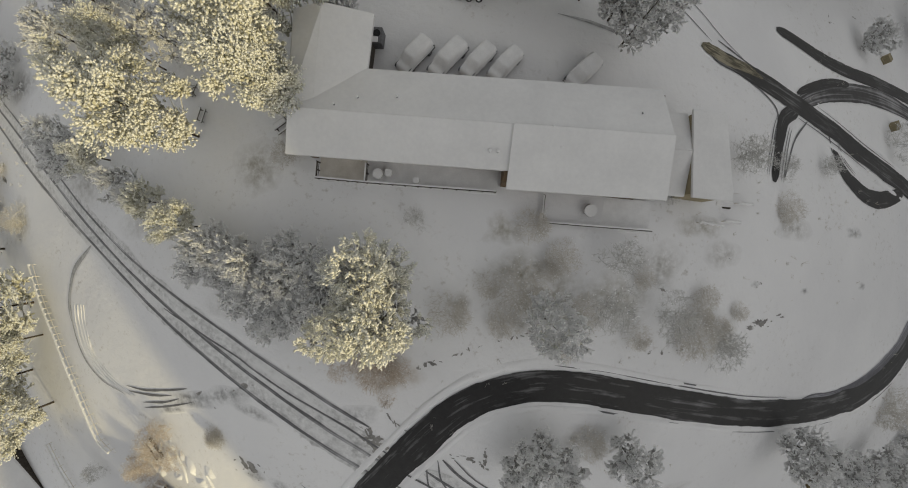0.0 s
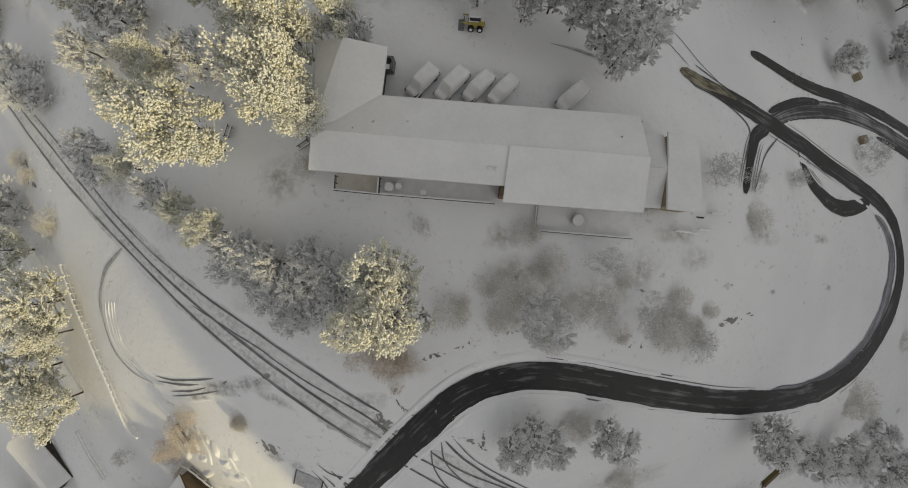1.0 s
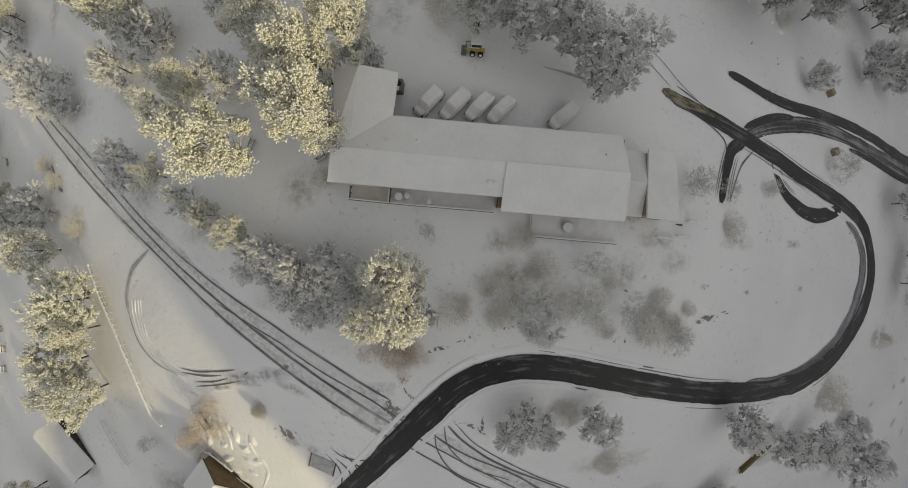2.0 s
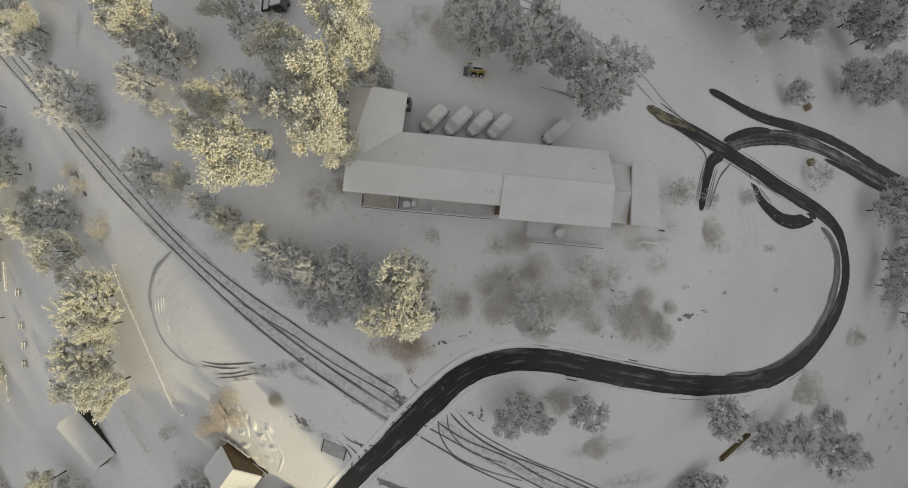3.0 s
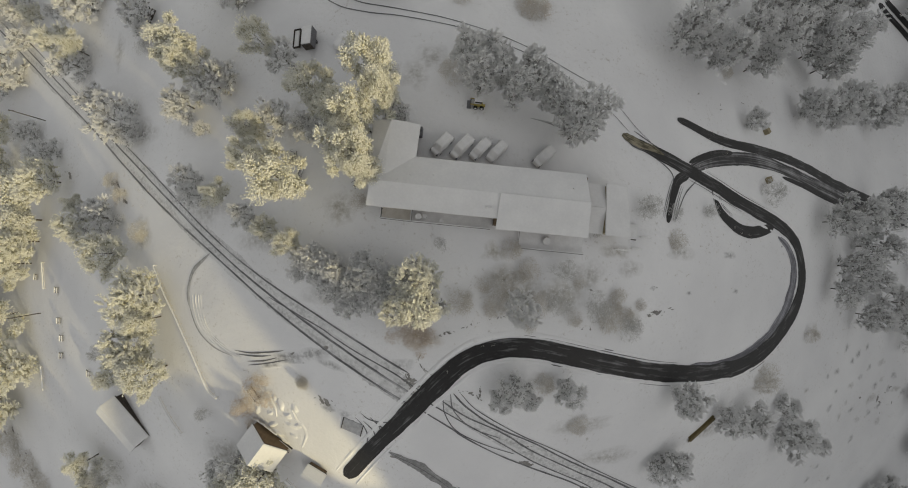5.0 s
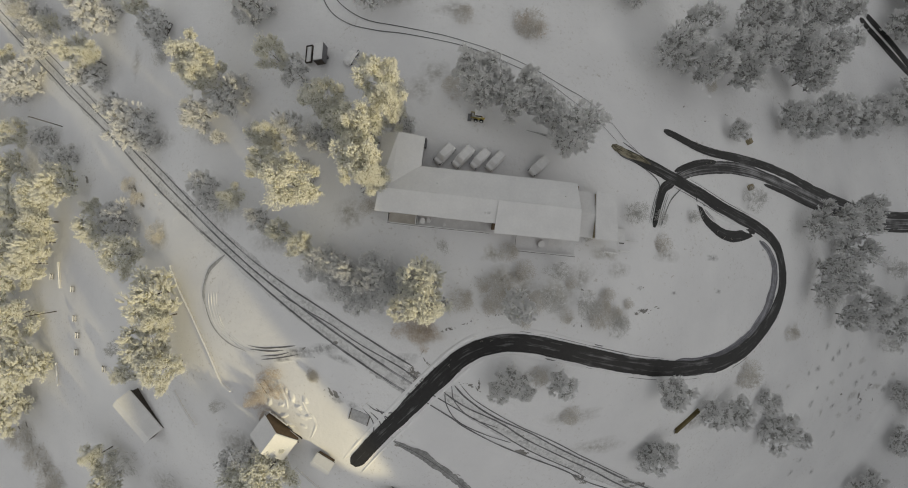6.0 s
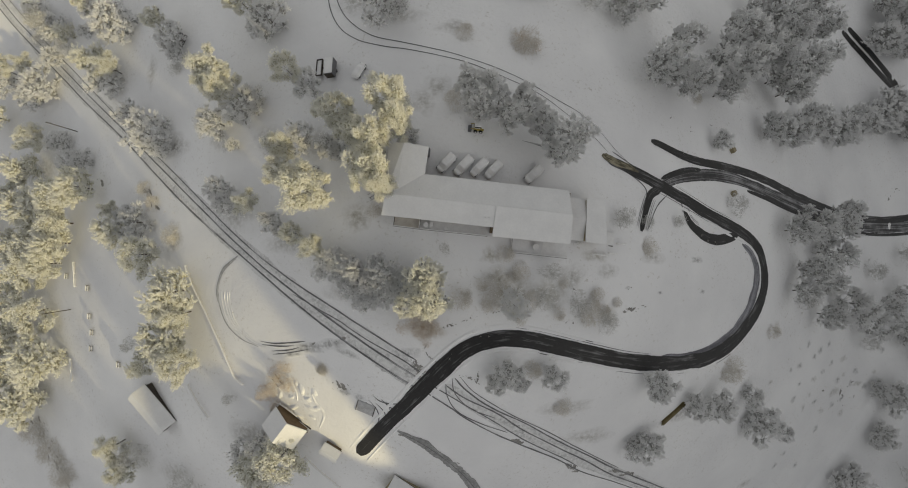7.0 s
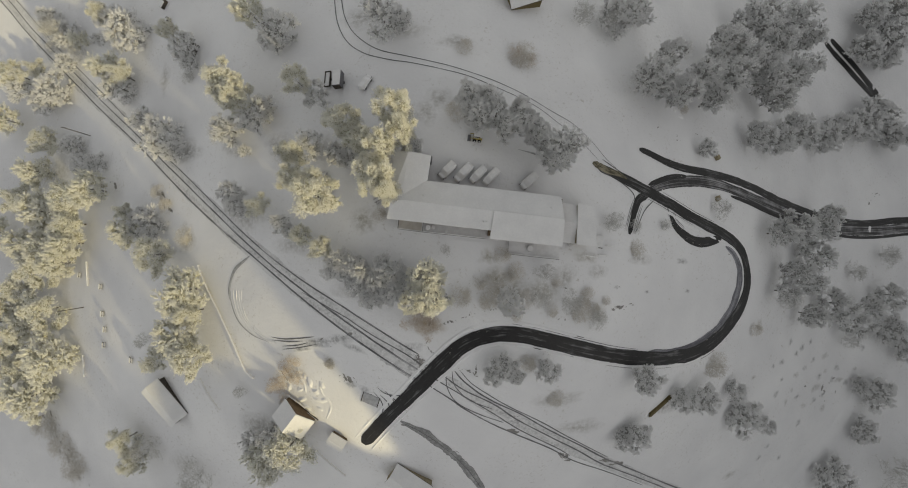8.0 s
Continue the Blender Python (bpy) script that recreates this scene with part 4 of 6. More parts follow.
def snowy_tree(seed, lobes=20, tufts=95, label="", foliage=0.30, flat=1.0, thin=1.0, leaf_mat=None, snow_mat=None, base=5.9, spray=0.0, drop=1.5, tall=1.0):
    """A lobed crown of snow-laden leaves over dull foliage, 10 m high and 5 m in radius, built at its base. spray: 0 for round leaf
    clusters, 1 for frosted branchlets that reach out of the crown like fingers."""
    rng = random.Random(seed)
    root = thing("tree", Matrix.Translation((0, 0, -500)), label, "tree", "snow-covered trees")
    tuft, dark = [], []
    lean = Vector((rng.uniform(-0.4, 0.4), rng.uniform(-0.4, 0.4), 0))
    raw_part("trunk", sticks([(Vector((0, 0, -0.6)), Vector((0, 0, 3.0)), 0.19, 0.14), (Vector((0, 0, 3.0)), lean + Vector((0, 0, base + 1.4)), 0.14, 0.04)], 8), BARK, root)
    for i in range(lobes):
        f = (i + 0.5) / lobes
        up = 1 - drop * f
        az = i * 2.4 + rng.uniform(-0.45, 0.45)
        ring = math.sqrt(max(0.0, 1 - up * up)) * rng.choice((0.5, 0.7, 0.9, 1.05, 1.25))
        c = Vector((3.6 * ring * math.cos(az), 3.6 * ring * math.sin(az), base + 2.9 * flat * up + rng.uniform(-0.5, 0.5))) + lean
        size = rng.uniform(0.85, 1.7)
        foot = Vector((0, 0, max(0.9, c.z - 1.2 - 0.45 * math.hypot(c.x, c.y))))
        mid = foot.lerp(c, 0.55) + Vector((0, 0, -0.25))
        wood = [(foot, mid, 0.075, 0.05), (mid, c, 0.05, 0.02)]
        for k in range(4):
            d = Vector((rng.gauss(0, 1), rng.gauss(0, 1), rng.gauss(0.2, 0.8))).normalized()
            wood.append((c - d * 0.1, c + d * size * 0.8, 0.022, 0.010))
        raw_part("limb", sticks(wood, 4), TWIG, root)
        away = Vector((c.x, c.y, 0)).normalized()
        squash = Vector((rng.uniform(0.8, 1.15), rng.uniform(0.8, 1.15), rng.uniform(0.6, 0.8)))
        # dull leaves fill the lobe
        for k in range(int(tufts * foliage)):
            d = Vector((rng.gauss(0, 1), rng.gauss(0, 1), rng.gauss(0.0, 0.8))).normalized() * size * rng.uniform(0.2, 0.85)
            dark.append((c + d * squash - Vector((0, 0, 0.25)), d + Vector((rng.gauss(0, 0.5), rng.gauss(0, 0.5), 0.1)), rng.uniform(0.45, 0.9), rng.uniform(0.35, 0.6)))
        if spray:
            # boughs of frosted branchlets: a thick white spine with side fingers, reaching outwards and up over dark gaps
            for k in range(int(tufts * 0.16)):
                d = (Vector((rng.gauss(0, 1), rng.gauss(0, 1), rng.gauss(0.7, 0.6))).normalized() + 0.4 * away).normalized()
                start = c + d * squash * size * rng.uniform(0.55, 0.95)
                ln = thin * rng.uniform(0.7, 1.5)
                side = d.cross(Vector((0, 0, 1))).normalized()
                d.z /= tall
                for e in range(3):
                    p = start + d * ln * (0.15 + 0.3 * e)
                    tuft.append((p, d + Vector((rng.gauss(0, 0.3), rng.gauss(0, 0.3), 0.1)), ln * 0.55, thin * rng.uniform(0.28, 0.46)))
                    for s in (-1, 1):
                        if rng.random() < 0.62:
                            w = (d + side * s * rng.uniform(0.6, 1.2) + Vector((0, 0, rng.gauss(0.15, 0.25)))).normalized()
                            tuft.append((p + w * ln * 0.25, w, ln * rng.uniform(0.34, 0.52), thin * rng.uniform(0.22, 0.36)))
            continue
        # bright snow-laden leaf clusters on its skin
        for k in range(tufts):
            d = (Vector((rng.gauss(0, 1), rng.gauss(0, 1), rng.gauss(0.35, 0.75))).normalized() + 0.25 * away).normalized()
            r = size * (0.66 + 0.44 * rng.random())
            lump = 0.82 + 0.6 * noise.noise(d * 2.3 + Vector((seed, i, 0)))
            w = c + d * squash * (r * lump * 1.15)
            way = d + Vector((rng.gauss(0, 0.5), rng.gauss(0, 0.5), rng.gauss(0.0, 0.3))) + 0.3 * away
            tuft.append((w, way, thin * rng.uniform(0.34, 0.62), thin * rng.uniform(0.26, 0.46)))
        # single sprigs that break the outline
        for k in range(5):
            d = (Vector((rng.gauss(0, 1), rng.gauss(0, 1), rng.gauss(0.2, 0.5))).normalized() + 0.5 * away).normalized()
            reach = size * rng.uniform(1.15, 1.55)
            for e in range(6):
                w = c + d * squash * (reach * (0.6 + 0.4 * e / 5)) + Vector((rng.gauss(0, 0.14), rng.gauss(0, 0.14), rng.gauss(0, 0.1)))
                way = d + Vector((rng.gauss(0, 0.5), rng.gauss(0, 0.5), rng.gauss(0, 0.25)))
                tuft.append((w, way, thin * rng.uniform(0.26, 0.5), thin * rng.uniform(0.18, 0.32)))
    tagged(raw_part("foliage", clumps(dark, rng, tall), leaf_mat or FOLIAGE, root, "dull leaves under the snow"), kind="stuff")
    tagged(raw_part("crown", clumps(tuft, rng, tall), snow_mat or FROST, root, "snow-laden leaf clusters"), kind="stuff")
    return root


def bare_tree(seed, mat, label, stems=5, forks=9, fine=7, category="tree", spread=1.0, tufts=0.0):
    """A leafless, frosted crown of fine twigs, 10 m high and 5 m in radius."""
    rng = random.Random(seed)
    root = thing("bare_tree" if category == "tree" else "bush", Matrix.Translation((0, 0, -500)), label, category, "bare trees" if category == "tree" else "bushes")
    fines, tuft = [], []
    for i in range(stems):
        az = i * 6.283 / stems + rng.uniform(-0.5, 0.5)
        out = Vector((math.cos(az), math.sin(az), 0))
        base = out * 0.15
        base.z = -0.5
        mid = base + out * rng.uniform(0.5, 1.3) * spread + Vector((0, 0, rng.uniform(3, 4.5)))
        end = mid + out * rng.uniform(0.8, 2.2) * spread + Vector((rng.gauss(0, 0.5), rng.gauss(0, 0.5), rng.uniform(2.0, 4.0)))
        raw_part("stem", sticks([(base, mid, 0.06, 0.04), (mid, end, 0.04, 0.02)], 5), mat, root)
    rough = [rng.uniform(0.42, 1.22) for _ in range(9)]
    for k in range(stems * forks * fine // 2):
        az = rng.uniform(0, 6.283)
        f = az / 6.283 * 9
        lobe = rough[int(f) % 9] * (1 - f % 1) + rough[(int(f) + 1) % 9] * (f % 1)
        rr = 4.8 * lobe * rng.random() ** 0.72
        hz = 1.2 + (7.6 * (1 - (rr / 5.4) ** 2)) * (0.25 + 0.75 * rng.random() ** 0.7)
        out = Vector((math.cos(az), math.sin(az), 0))
        a = out * rr
        a.z = hz
        dd = (out * rng.uniform(0.0, 0.9) + Vector((rng.gauss(0, 0.6), rng.gauss(0, 0.6), rng.gauss(0.35, 0.45)))).normalized()
        b = a + dd * rng.uniform(0.7, 1.6)
        a = a - dd * 0.5
        fines.append((a, b, 0.034, 0.014))
        for r in range(4):
            c = a.lerp(b, rng.uniform(0.1, 0.95))
            d3 = (dd + Vector((rng.gauss(0, 0.9), rng.gauss(0, 0.9), rng.gauss(0.1, 0.5)))).normalized()
            fines.append((c, c + d3 * rng.uniform(0.3, 0.9), 0.026, 0.012))
        if rng.random() < tufts:
            tuft.append((b, dd, rng.uniform(0.25, 0.5), rng.uniform(0.12, 0.24)))
    tagged(raw_part("twigwork", sticks(fines, 3), mat, root, "fine frosted twigs", smooth=False), kind="stuff")
    if tuft:
        tagged(raw_part("snow", clumps(tuft, rng), FROST, root, "tufts of snow on the twig ends"), kind="stuff")
    return root


def plant(kinds, rows, size=1.0):
    """Copies of the trees of a kind, by rows of place, radius and height."""
    for i, (x, y, r, h) in enumerate(rows):
        src = kinds[i % len(kinds)]
        copy_thing(src, on_ground(x, y, (i * 137 + 40 * (i % 7)) % 360) @ Matrix.Diagonal((size * r / 5, size * r / 5, h / 10, 1)))


SNOWY = [snowy_tree(11 + k, (20, 23, 18, 22)[k], 112, "tall tree with snow-laden branches standing in the snow", 0.22, (1.0, 1.15, 0.9, 1.1)[k], (0.84, 1.0, 0.84, 1.0)[k], LEAF, FROST_LEAF, 5.7, (0.0, 1.0, 0.0, 1.0)[k], 1.6) for k in range(4)]
GREYS = [snowy_tree(41 + k, 19 + k, 85, "frost-covered grey tree standing in the snow", 0.16, (0.9, 1.0, 1.1)[k], 1.0, base=4.9, spray=1.0, drop=1.8) for k in range(3)]
PINES = [snowy_tree(51 + k, 26, 95, "tall dark tree with thick frost along its boughs", 0.22, (1.0, 1.15)[k], 0.95, base=5.4, spray=1.0, drop=1.9, tall=1.4) for k in range(2)]
FROSTY = [snowy_tree(61 + k, 23, 105, "pale tree thickly covered with fine hoar frost", 0.16, (0.9, 1.05)[k], 0.86, base=5.3, spray=1.0, drop=1.8) for k in range(2)]
HEDGES = [snowy_tree(121 + k, 14, 80, "frosted grey shrub in a row along the lane", 0.09, 0.55, 1.35, base=5.2, spray=1.0) for k in range(3)]
TALLS = [snowy_tree(141 + k, 24, 135, "tall tree with snow-laden yellow leaves beside the building", 0.22, 1.0, 0.88, LEAF, FROST_LEAF, 5.8, drop=1.85, tall=2.1) for k in range(3)]
UPRIGHTS = [snowy_tree(151 + k, 22, 95, "upright frosted tree in a row behind the building", 0.16, 1.0, 1.15, base=5.2, spray=1.0, drop=1.95, tall=2.1) for k in range(3)]
CORALS = [snowy_tree(131 + k, 20, 130, "tree with thick white snow along its coral-like branches", 0.16, 1.0, 1.05, FOLIAGE, FROST_LEAF, 5.4, 1.0, 1.8, 1.5) for k in range(3)]
# no sun reaches this tree: pale inner leaves put its brightness into the colour
SMALLS = [snowy_tree(81, 16, 150, "slender young tree thick with snow, coloured paler in place of sunlight", 0.08, 1.1, 1.25, FROST_LEAF, FROST, 5.2, 1.0, 1.5, 1.6)]
BARES = [bare_tree(71 + k, TWIG, "bare frosted tree with fine grey twigs", 6 + k, 9, 8, tufts=0.45) for k in range(3)]
BROWNS = [bare_tree(91 + k, BROWN_TWIG, "leafless brown bush dusted with snow", 8, 11, 9, "bush", 1.6, 0.3) for k in range(2)]
RUSTS = [bare_tree(101, RUST_TWIG, "rust-coloured bare bush with snow on its twigs", 7, 8, 8, "bush", 1.4, 0.7)]
plant(SNOWY, [(-179.8, 66.2, 5.5, 9.0), (-125.4, 61.2, 4.8, 9.0), (-116.8, 57.4, 4.6, 9.0), (-184.0, 48.2, 5.5, 9.0), (-160.9, 38.0, 6.3, 8.0), (-162.6, 26.8, 5.5, 10.0),
    (-172.1, 16.0, 7.1, 10.0), (-159.0, 11.5, 7.4, 10.0), (-138.9, 16.3, 7.4, 10.0), (-127.7, 18.9, 5.8, 10.0), (-138.8, 7.2, 7.3, 10.0), (-168.7, -1.7, 6.0, 10.0),
    (-153.6, -2.3, 7.7, 10.0), (-139.9, 0.2, 5.5, 10.0), (-158.7, -10.0, 8.3, 10.0), (-145.0, -7.1, 5.6, 10.0), (-169.2, -17.1, 6.5, 10.0), (-175.6, -25.3, 5.1, 10.0),
    (-153.9, -24.5, 8.7, 10.0), (-166.5, -33.3, 6.0, 10.0), (-173.1, -41.7, 5.6, 10.0), (-150.0, -41.9, 8.6, 10.0)])
plant(SNOWY, [(-167.9, -49.9, 6.5, 10.0), (-161.2, -57.8, 8.9, 10.0), (-173.8, -61.2, 5.1, 10.0), (-189.6, 3.4, 7.8, 10.0), (-186.8, -32.9, 7.8, 10.0), (-184.2, -50.7, 6.7, 10.0),
    (-108.8, 11.0, 3.0, 8.0), (-106.2, 4.3, 4.7, 9.0), (-91.8, -1.9, 6.3, 9.0), (-79.6, -11.6, 6.4, 9.0), (-76.5, -17.2, 4.6, 9.0), (-81.7, -24.5, 5.7, 10.0),
    (-75.0, -29.5, 5.9, 10.0), (-94.0, -34.0, 3.5, 6.0), (-110.4, -63.4, 5.4, 8.0), (-107.4, -71.0, 4.2, 8.0), (-45.0, -49.7, 6.9, 9.0), (-54.2, -57.0, 5.2, 8.0),
    (-131.5, 82.3, 4.5, 10.0), (-94.3, 66.7, 3.1, 9.0)])
plant(SNOWY, [(-44.0, 42.9, 3.9, 12.0), (-62.5, 66.4, 3.9, 10.0), (-54.9, 12.1, 3.6, 6.0),
    (-41.8, 4.9, 2.6, 5.5), (-35.3, 1.6, 3.3, 6.5),
    (-146.4, 76.0, 3.3, 6.0), (-168.2, 67.0, 4.4, 8.0)])
plant(GREYS, [(-117.7, 74.2, 8.4, 8.0), (-127.6, 79.1, 5.7, 7.0), (-164.7, 87.1, 5.3, 6.0), (-154.8, 79.0, 6.1, 6.0), (-136.8, 75.5, 2.6, 5.0), (-159.4, 59.0, 7.5, 8.0),
    (-165.3, 54.9, 5.7, 7.0), (-178.7, 61.0, 5.4, 7.0), (-119.8, 53.9, 6.3, 7.0), (-88.7, 62.0, 4.9, 7.0), (-88.4, 58.0, 3.1, 4.0), (-58.6, 37.3, 5.5, 9.0),
    (-56.4, 39.5, 3.3, 7.0), (-39.9, 40.4, 3.4, 7.0), (-54.1, 61.1, 6.0, 8.0), (-56.5, 59.4, 3.7, 6.0), (-95.2, 33.3, 6.8, 8.0), (-105.5, 40.7, 4.3, 7.0),
    (-89.8, 29.6, 4.5, 6.0), (-67.6, 33.9, 4.4, 7.0), (-62.3, 27.8, 1.9, 4.0), (-64.6, 16.1, 4.0, 7.0)], 0.93)
plant(GREYS, [(-62.7, 12.2, 3.3, 6.0), (-40.6, 26.9, 3.6, 8.0), (-48.1, 7.7, 2.8, 6.0), (-45.2, 5.3, 2.0, 5.0), (-98.9, 7.4, 5.3, 7.0), (-103.8, 9.3, 3.5, 6.0),
    (-32.6, 24.7, 3.2, 8.0), (-29.1, 23.9, 2.6, 7.0)], 0.93)
plant(GREYS, [(-14.9, 26.9, 2.8, 10.0), (-14.1, 24.3, 2.2, 8.0), (-23.7, 60.5, 5.9, 9.0), (-19.3, 59.9, 3.4, 8.0), (40.7, 71.2, 6.0, 9.0), (48.8, 76.0, 5.5, 8.0), (-50.5, -49.0, 4.9, 8.0),
    (-58.2, -52.8, 3.4, 6.0), (-146.5, 36.2, 4.6, 6.0), (-138.8, 28.3, 4.5, 5.0), (-131.6, 28.8, 3.9, 5.0)], 0.93)
plant(GREYS, [(-154.0, 68.9, 4.2, 6.0)], 0.93)
plant(PINES, [(47.4, 50.4, 4.9, 14.0), (55.7, 58.1, 4.5, 15.0), (52.2, 49.8, 4.0, 13.0), (59.5, 48.0, 5.2, 13.0), (68.5, 55.5, 5.5, 14.0), (80.9, 68.9, 6.6, 16.0),
    (88.8, 67.8, 6.0, 16.0), (79.3, 57.8, 6.4, 16.0), (73.3, 50.4, 4.4, 13.0), (103.7, 87.8, 8.4, 16.0), (110.7, 80.7, 8.0, 16.0), (131.5, 98.2, 7.9, 15.0),
    (99.4, 68.2, 5.5, 15.0), (103.0, 62.7, 6.3, 15.0), (119.1, 70.8, 7.3, 15.0), (135.7, 80.1, 5.4, 13.0), (108.4, 59.0, 5.6, 14.0), (139.2, 94.2, 6.6, 13.0),
    (177.7, 97.6, 8.3, 10.0), (190.4, 104.3, 9.5, 11.0), (192.6, 115.3, 10.1, 12.0), (179.6, 113.7, 6.7, 10.0)], 0.93)
plant(PINES, [(190.7, 95.8, 6.8, 9.0), (98.3, 43.1, 5.4, 9.0), (108.8, 43.9, 6.0, 10.0), (124.2, 49.5, 7.4, 10.0), (144.5, 51.9, 7.5, 10.0), (160.1, 57.0, 7.3, 10.0),
    (174.7, 62.1, 8.7, 10.0), (187.5, 66.3, 7.8, 10.0), (192.7, 58.6, 6.1, 9.0), (200.2, 60.6, 6.2, 9.0), (182.7, 70.7, 6.6, 9.0)], 0.93)
plant(FROSTY, [(111.3, 13.7, 6.7, 14.0), (129.6, 12.8, 6.8, 13.0), (104.5, 10.8, 4.8, 11.0), (139.3, 19.1, 5.1, 12.0), (126.4, 4.0, 6.7, 13.0), (112.9, -2.1, 5.6, 12.0),
    (109.0, -8.9, 4.5, 10.0), (124.7, -5.9, 5.1, 11.0), (142.7, -14.4, 8.0, 12.0), (126.6, -17.8, 5.2, 11.0), (162.7, -22.7, 7.8, 11.0), (173.2, -17.2, 6.1, 11.0),
    (187.1, -12.5, 7.2, 11.0), (192.0, -28.0, 8.4, 9.0), (199.6, -36.7, 7.0, 8.0), (8.3, -23.6, 3.8, 6.0), (5.6, -26.4, 2.8, 5.0), (11.3, -26.2, 2.3, 5.0),
    (18.5, -25.0, 3.4, 6.0), (47.8, -30.1, 4.8, 7.0), (63.5, -39.0, 4.5, 6.0), (71.5, -40.1, 5.3, 7.0)], 0.87)
plant(FROSTY, [(89.0, -40.8, 4.3, 5.0), (96.0, -51.4, 7.5, 7.0), (113.4, -59.1, 3.7, 5.0), (49.7, -48.9, 5.0, 6.0), (45.3, -49.5, 3.4, 5.0), (186.1, -56.6, 8.9, 7.0),
    (176.6, -52.4, 4.9, 5.0), (179.0, -72.2, 7.4, 6.0), (163.8, -90.9, 10.2, 8.0), (72.4, 35.7, 3.4, 5.0)], 0.87)
plant(BARES, [(115.2, -13.3, 3.2, 4.0), (124.9, 6.1, 4.0, 4.2), (169.2, -2.9, 5.0, 6.1), (188.5, -26.0, 4.7, 6.3), (114.2, 13.2, 3.7, 4.1), (190.2, 4.9, 5.9, 7.9),
    (166.2, -32.2, 4.4, 6.1), (-157.2, 80.2, 6.6, 9.2), (-71.0, 33.9, 4.3, 6.2), (-48.6, 25.5, 3.1, 6.8), (77.0, 17.1, 3.7, 4.6), (35.4, 10.5, 3.3, 3.9),
    (16.2, -7.7, 3.5, 4.8), (23.6, -9.0, 3.4, 4.8), (31.6, -13.3, 3.0, 3.8), (-5.9, 2.4, 1.7, 2.5), (199.0, -91.9, 12.1, 11.1), (29.9, 68.7, 4.3, 7.1),
    (-82.7, -72.0, 6.9, 7.8), (-103.2, -65.9, 5.4, 7.2)])
plant(BARES, [(-62.6, -39.0, 2.4, 3.0), (27.5, 7.6, 2.6, 2.9), (-164.3, 83.7, 5.1, 7.7), (17.4, -2.3, 3.0, 3.9), (-101.8, -29.8, 2.8, 4.6), (39.2, 69.3, 5.0, 7.3),
    (-163.4, 76.7, 4.2, 3.9), (-149.8, 72.9, 3.5, 3.9), (-88.6, 53.8, 2.7, 1.8), (-65.4, 27.6, 1.6, 2.0), (43.2, 9.9, 2.1, 2.0), (53.5, 10.8, 2.1, 2.0),
    (28.5, 7.0, 1.8, 1.9), (23.9, 5.4, 1.5, 1.5)])
plant(BROWNS, [(-34.5, -27.1, 1.4, 1.5), (6.3, -6.1, 3.3, 3.5), (12.7, -8.6, 2.5, 2.9), (2.5, -5.6, 1.8, 2.0), (10.9, -12.8, 1.5, 1.9), (19.8, -11.7, 1.8, 2.4),
    (28.8, -7.2, 1.8, 1.9), (31.2, -10.8, 1.7, 1.9), (20.6, -4.8, 1.5, 1.4), (9.4, -3.7, 1.5, 1.5), (34.3, -9.4, 1.3, 1.4), (-1.5, -8.6, 2.8, 2.5),
    (27.1, -12.0, 3.1, 2.9), (14.7, -24.3, 2.5, 2.3), (12.4, 53.2, 4.1, 2.9), (-2.6, 55.1, 2.6, 2.4), (77.7, -31.5, 4.6, 2.9), (97.2, -21.3, 2.5, 3.1),
    (22.5, -34.4, 2.5, 1.9), (-93.6, 13.8, 2.6, 2.2)])
plant(BROWNS, [(-98.2, 17.5, 2.7, 2.3), (-84.4, 3.2, 3.2, 2.7), (-153.1, -78.2, 5.6, 4.1), (-146.1, -86.0, 6.1, 4.1), (-162.4, -71.7, 5.3, 4.2), (-16.7, 35.6, 2.6, 2.8),
    (-4.8, 36.4, 2.9, 2.8), (-21.4, 10.2, 2.0, 2.4), (43.3, 3.8, 2.4, 1.5), (7.8, 1.5, 2.3, 2.0), (10.6, -2.5, 2.3, 2.0), (28.2, -9.5, 2.0, 2.4),
    (4.0, -9.5, 2.3, 2.5), (65.4, 47.7, 2.3, 1.7)])
plant(RUSTS, [(-10.3, -14.1, 3.0, 3.4), (-8.3, -15.1, 1.9, 2.9), (-12.8, -13.8, 1.8, 2.9), (-46.8, -30.3, 3.0, 2.9), (-50.7, -35.2, 2.5, 3.4), (-43.1, -32.3, 2.0, 2.4),
    (-48.4, -34.1, 2.1, 2.4), (-45.6, -27.6, 1.4, 1.9)])
plant(RUSTS, [(11.0, 53.8, 2.4, 2.6), (14.8, 52.6, 1.9, 2.2), (-49.8, -34.6, 2.3, 3.0), (-46.0, -30.3, 2.0, 3.0), (-43.5, -27.7, 1.4, 2.5), (-48.1, -38.3, 1.9, 2.5), (-52.7, -36.7, 1.4, 2.5), (-44.9, -32.6, 1.7, 2.5), (-14.8, -15.2, 1.6, 3.5), (-10.7, -15.6, 2.2, 4.0), (-8.0, -14.9, 1.6, 3.5), (-9.3, -18.4, 1.1, 2.5)])
plant(BROWNS, [(-34.4, -27.1, 1.3, 1.6), (-34.8, -26.8, 1.2, 1.4), (-34.1, -27.5, 1.2, 1.5)])
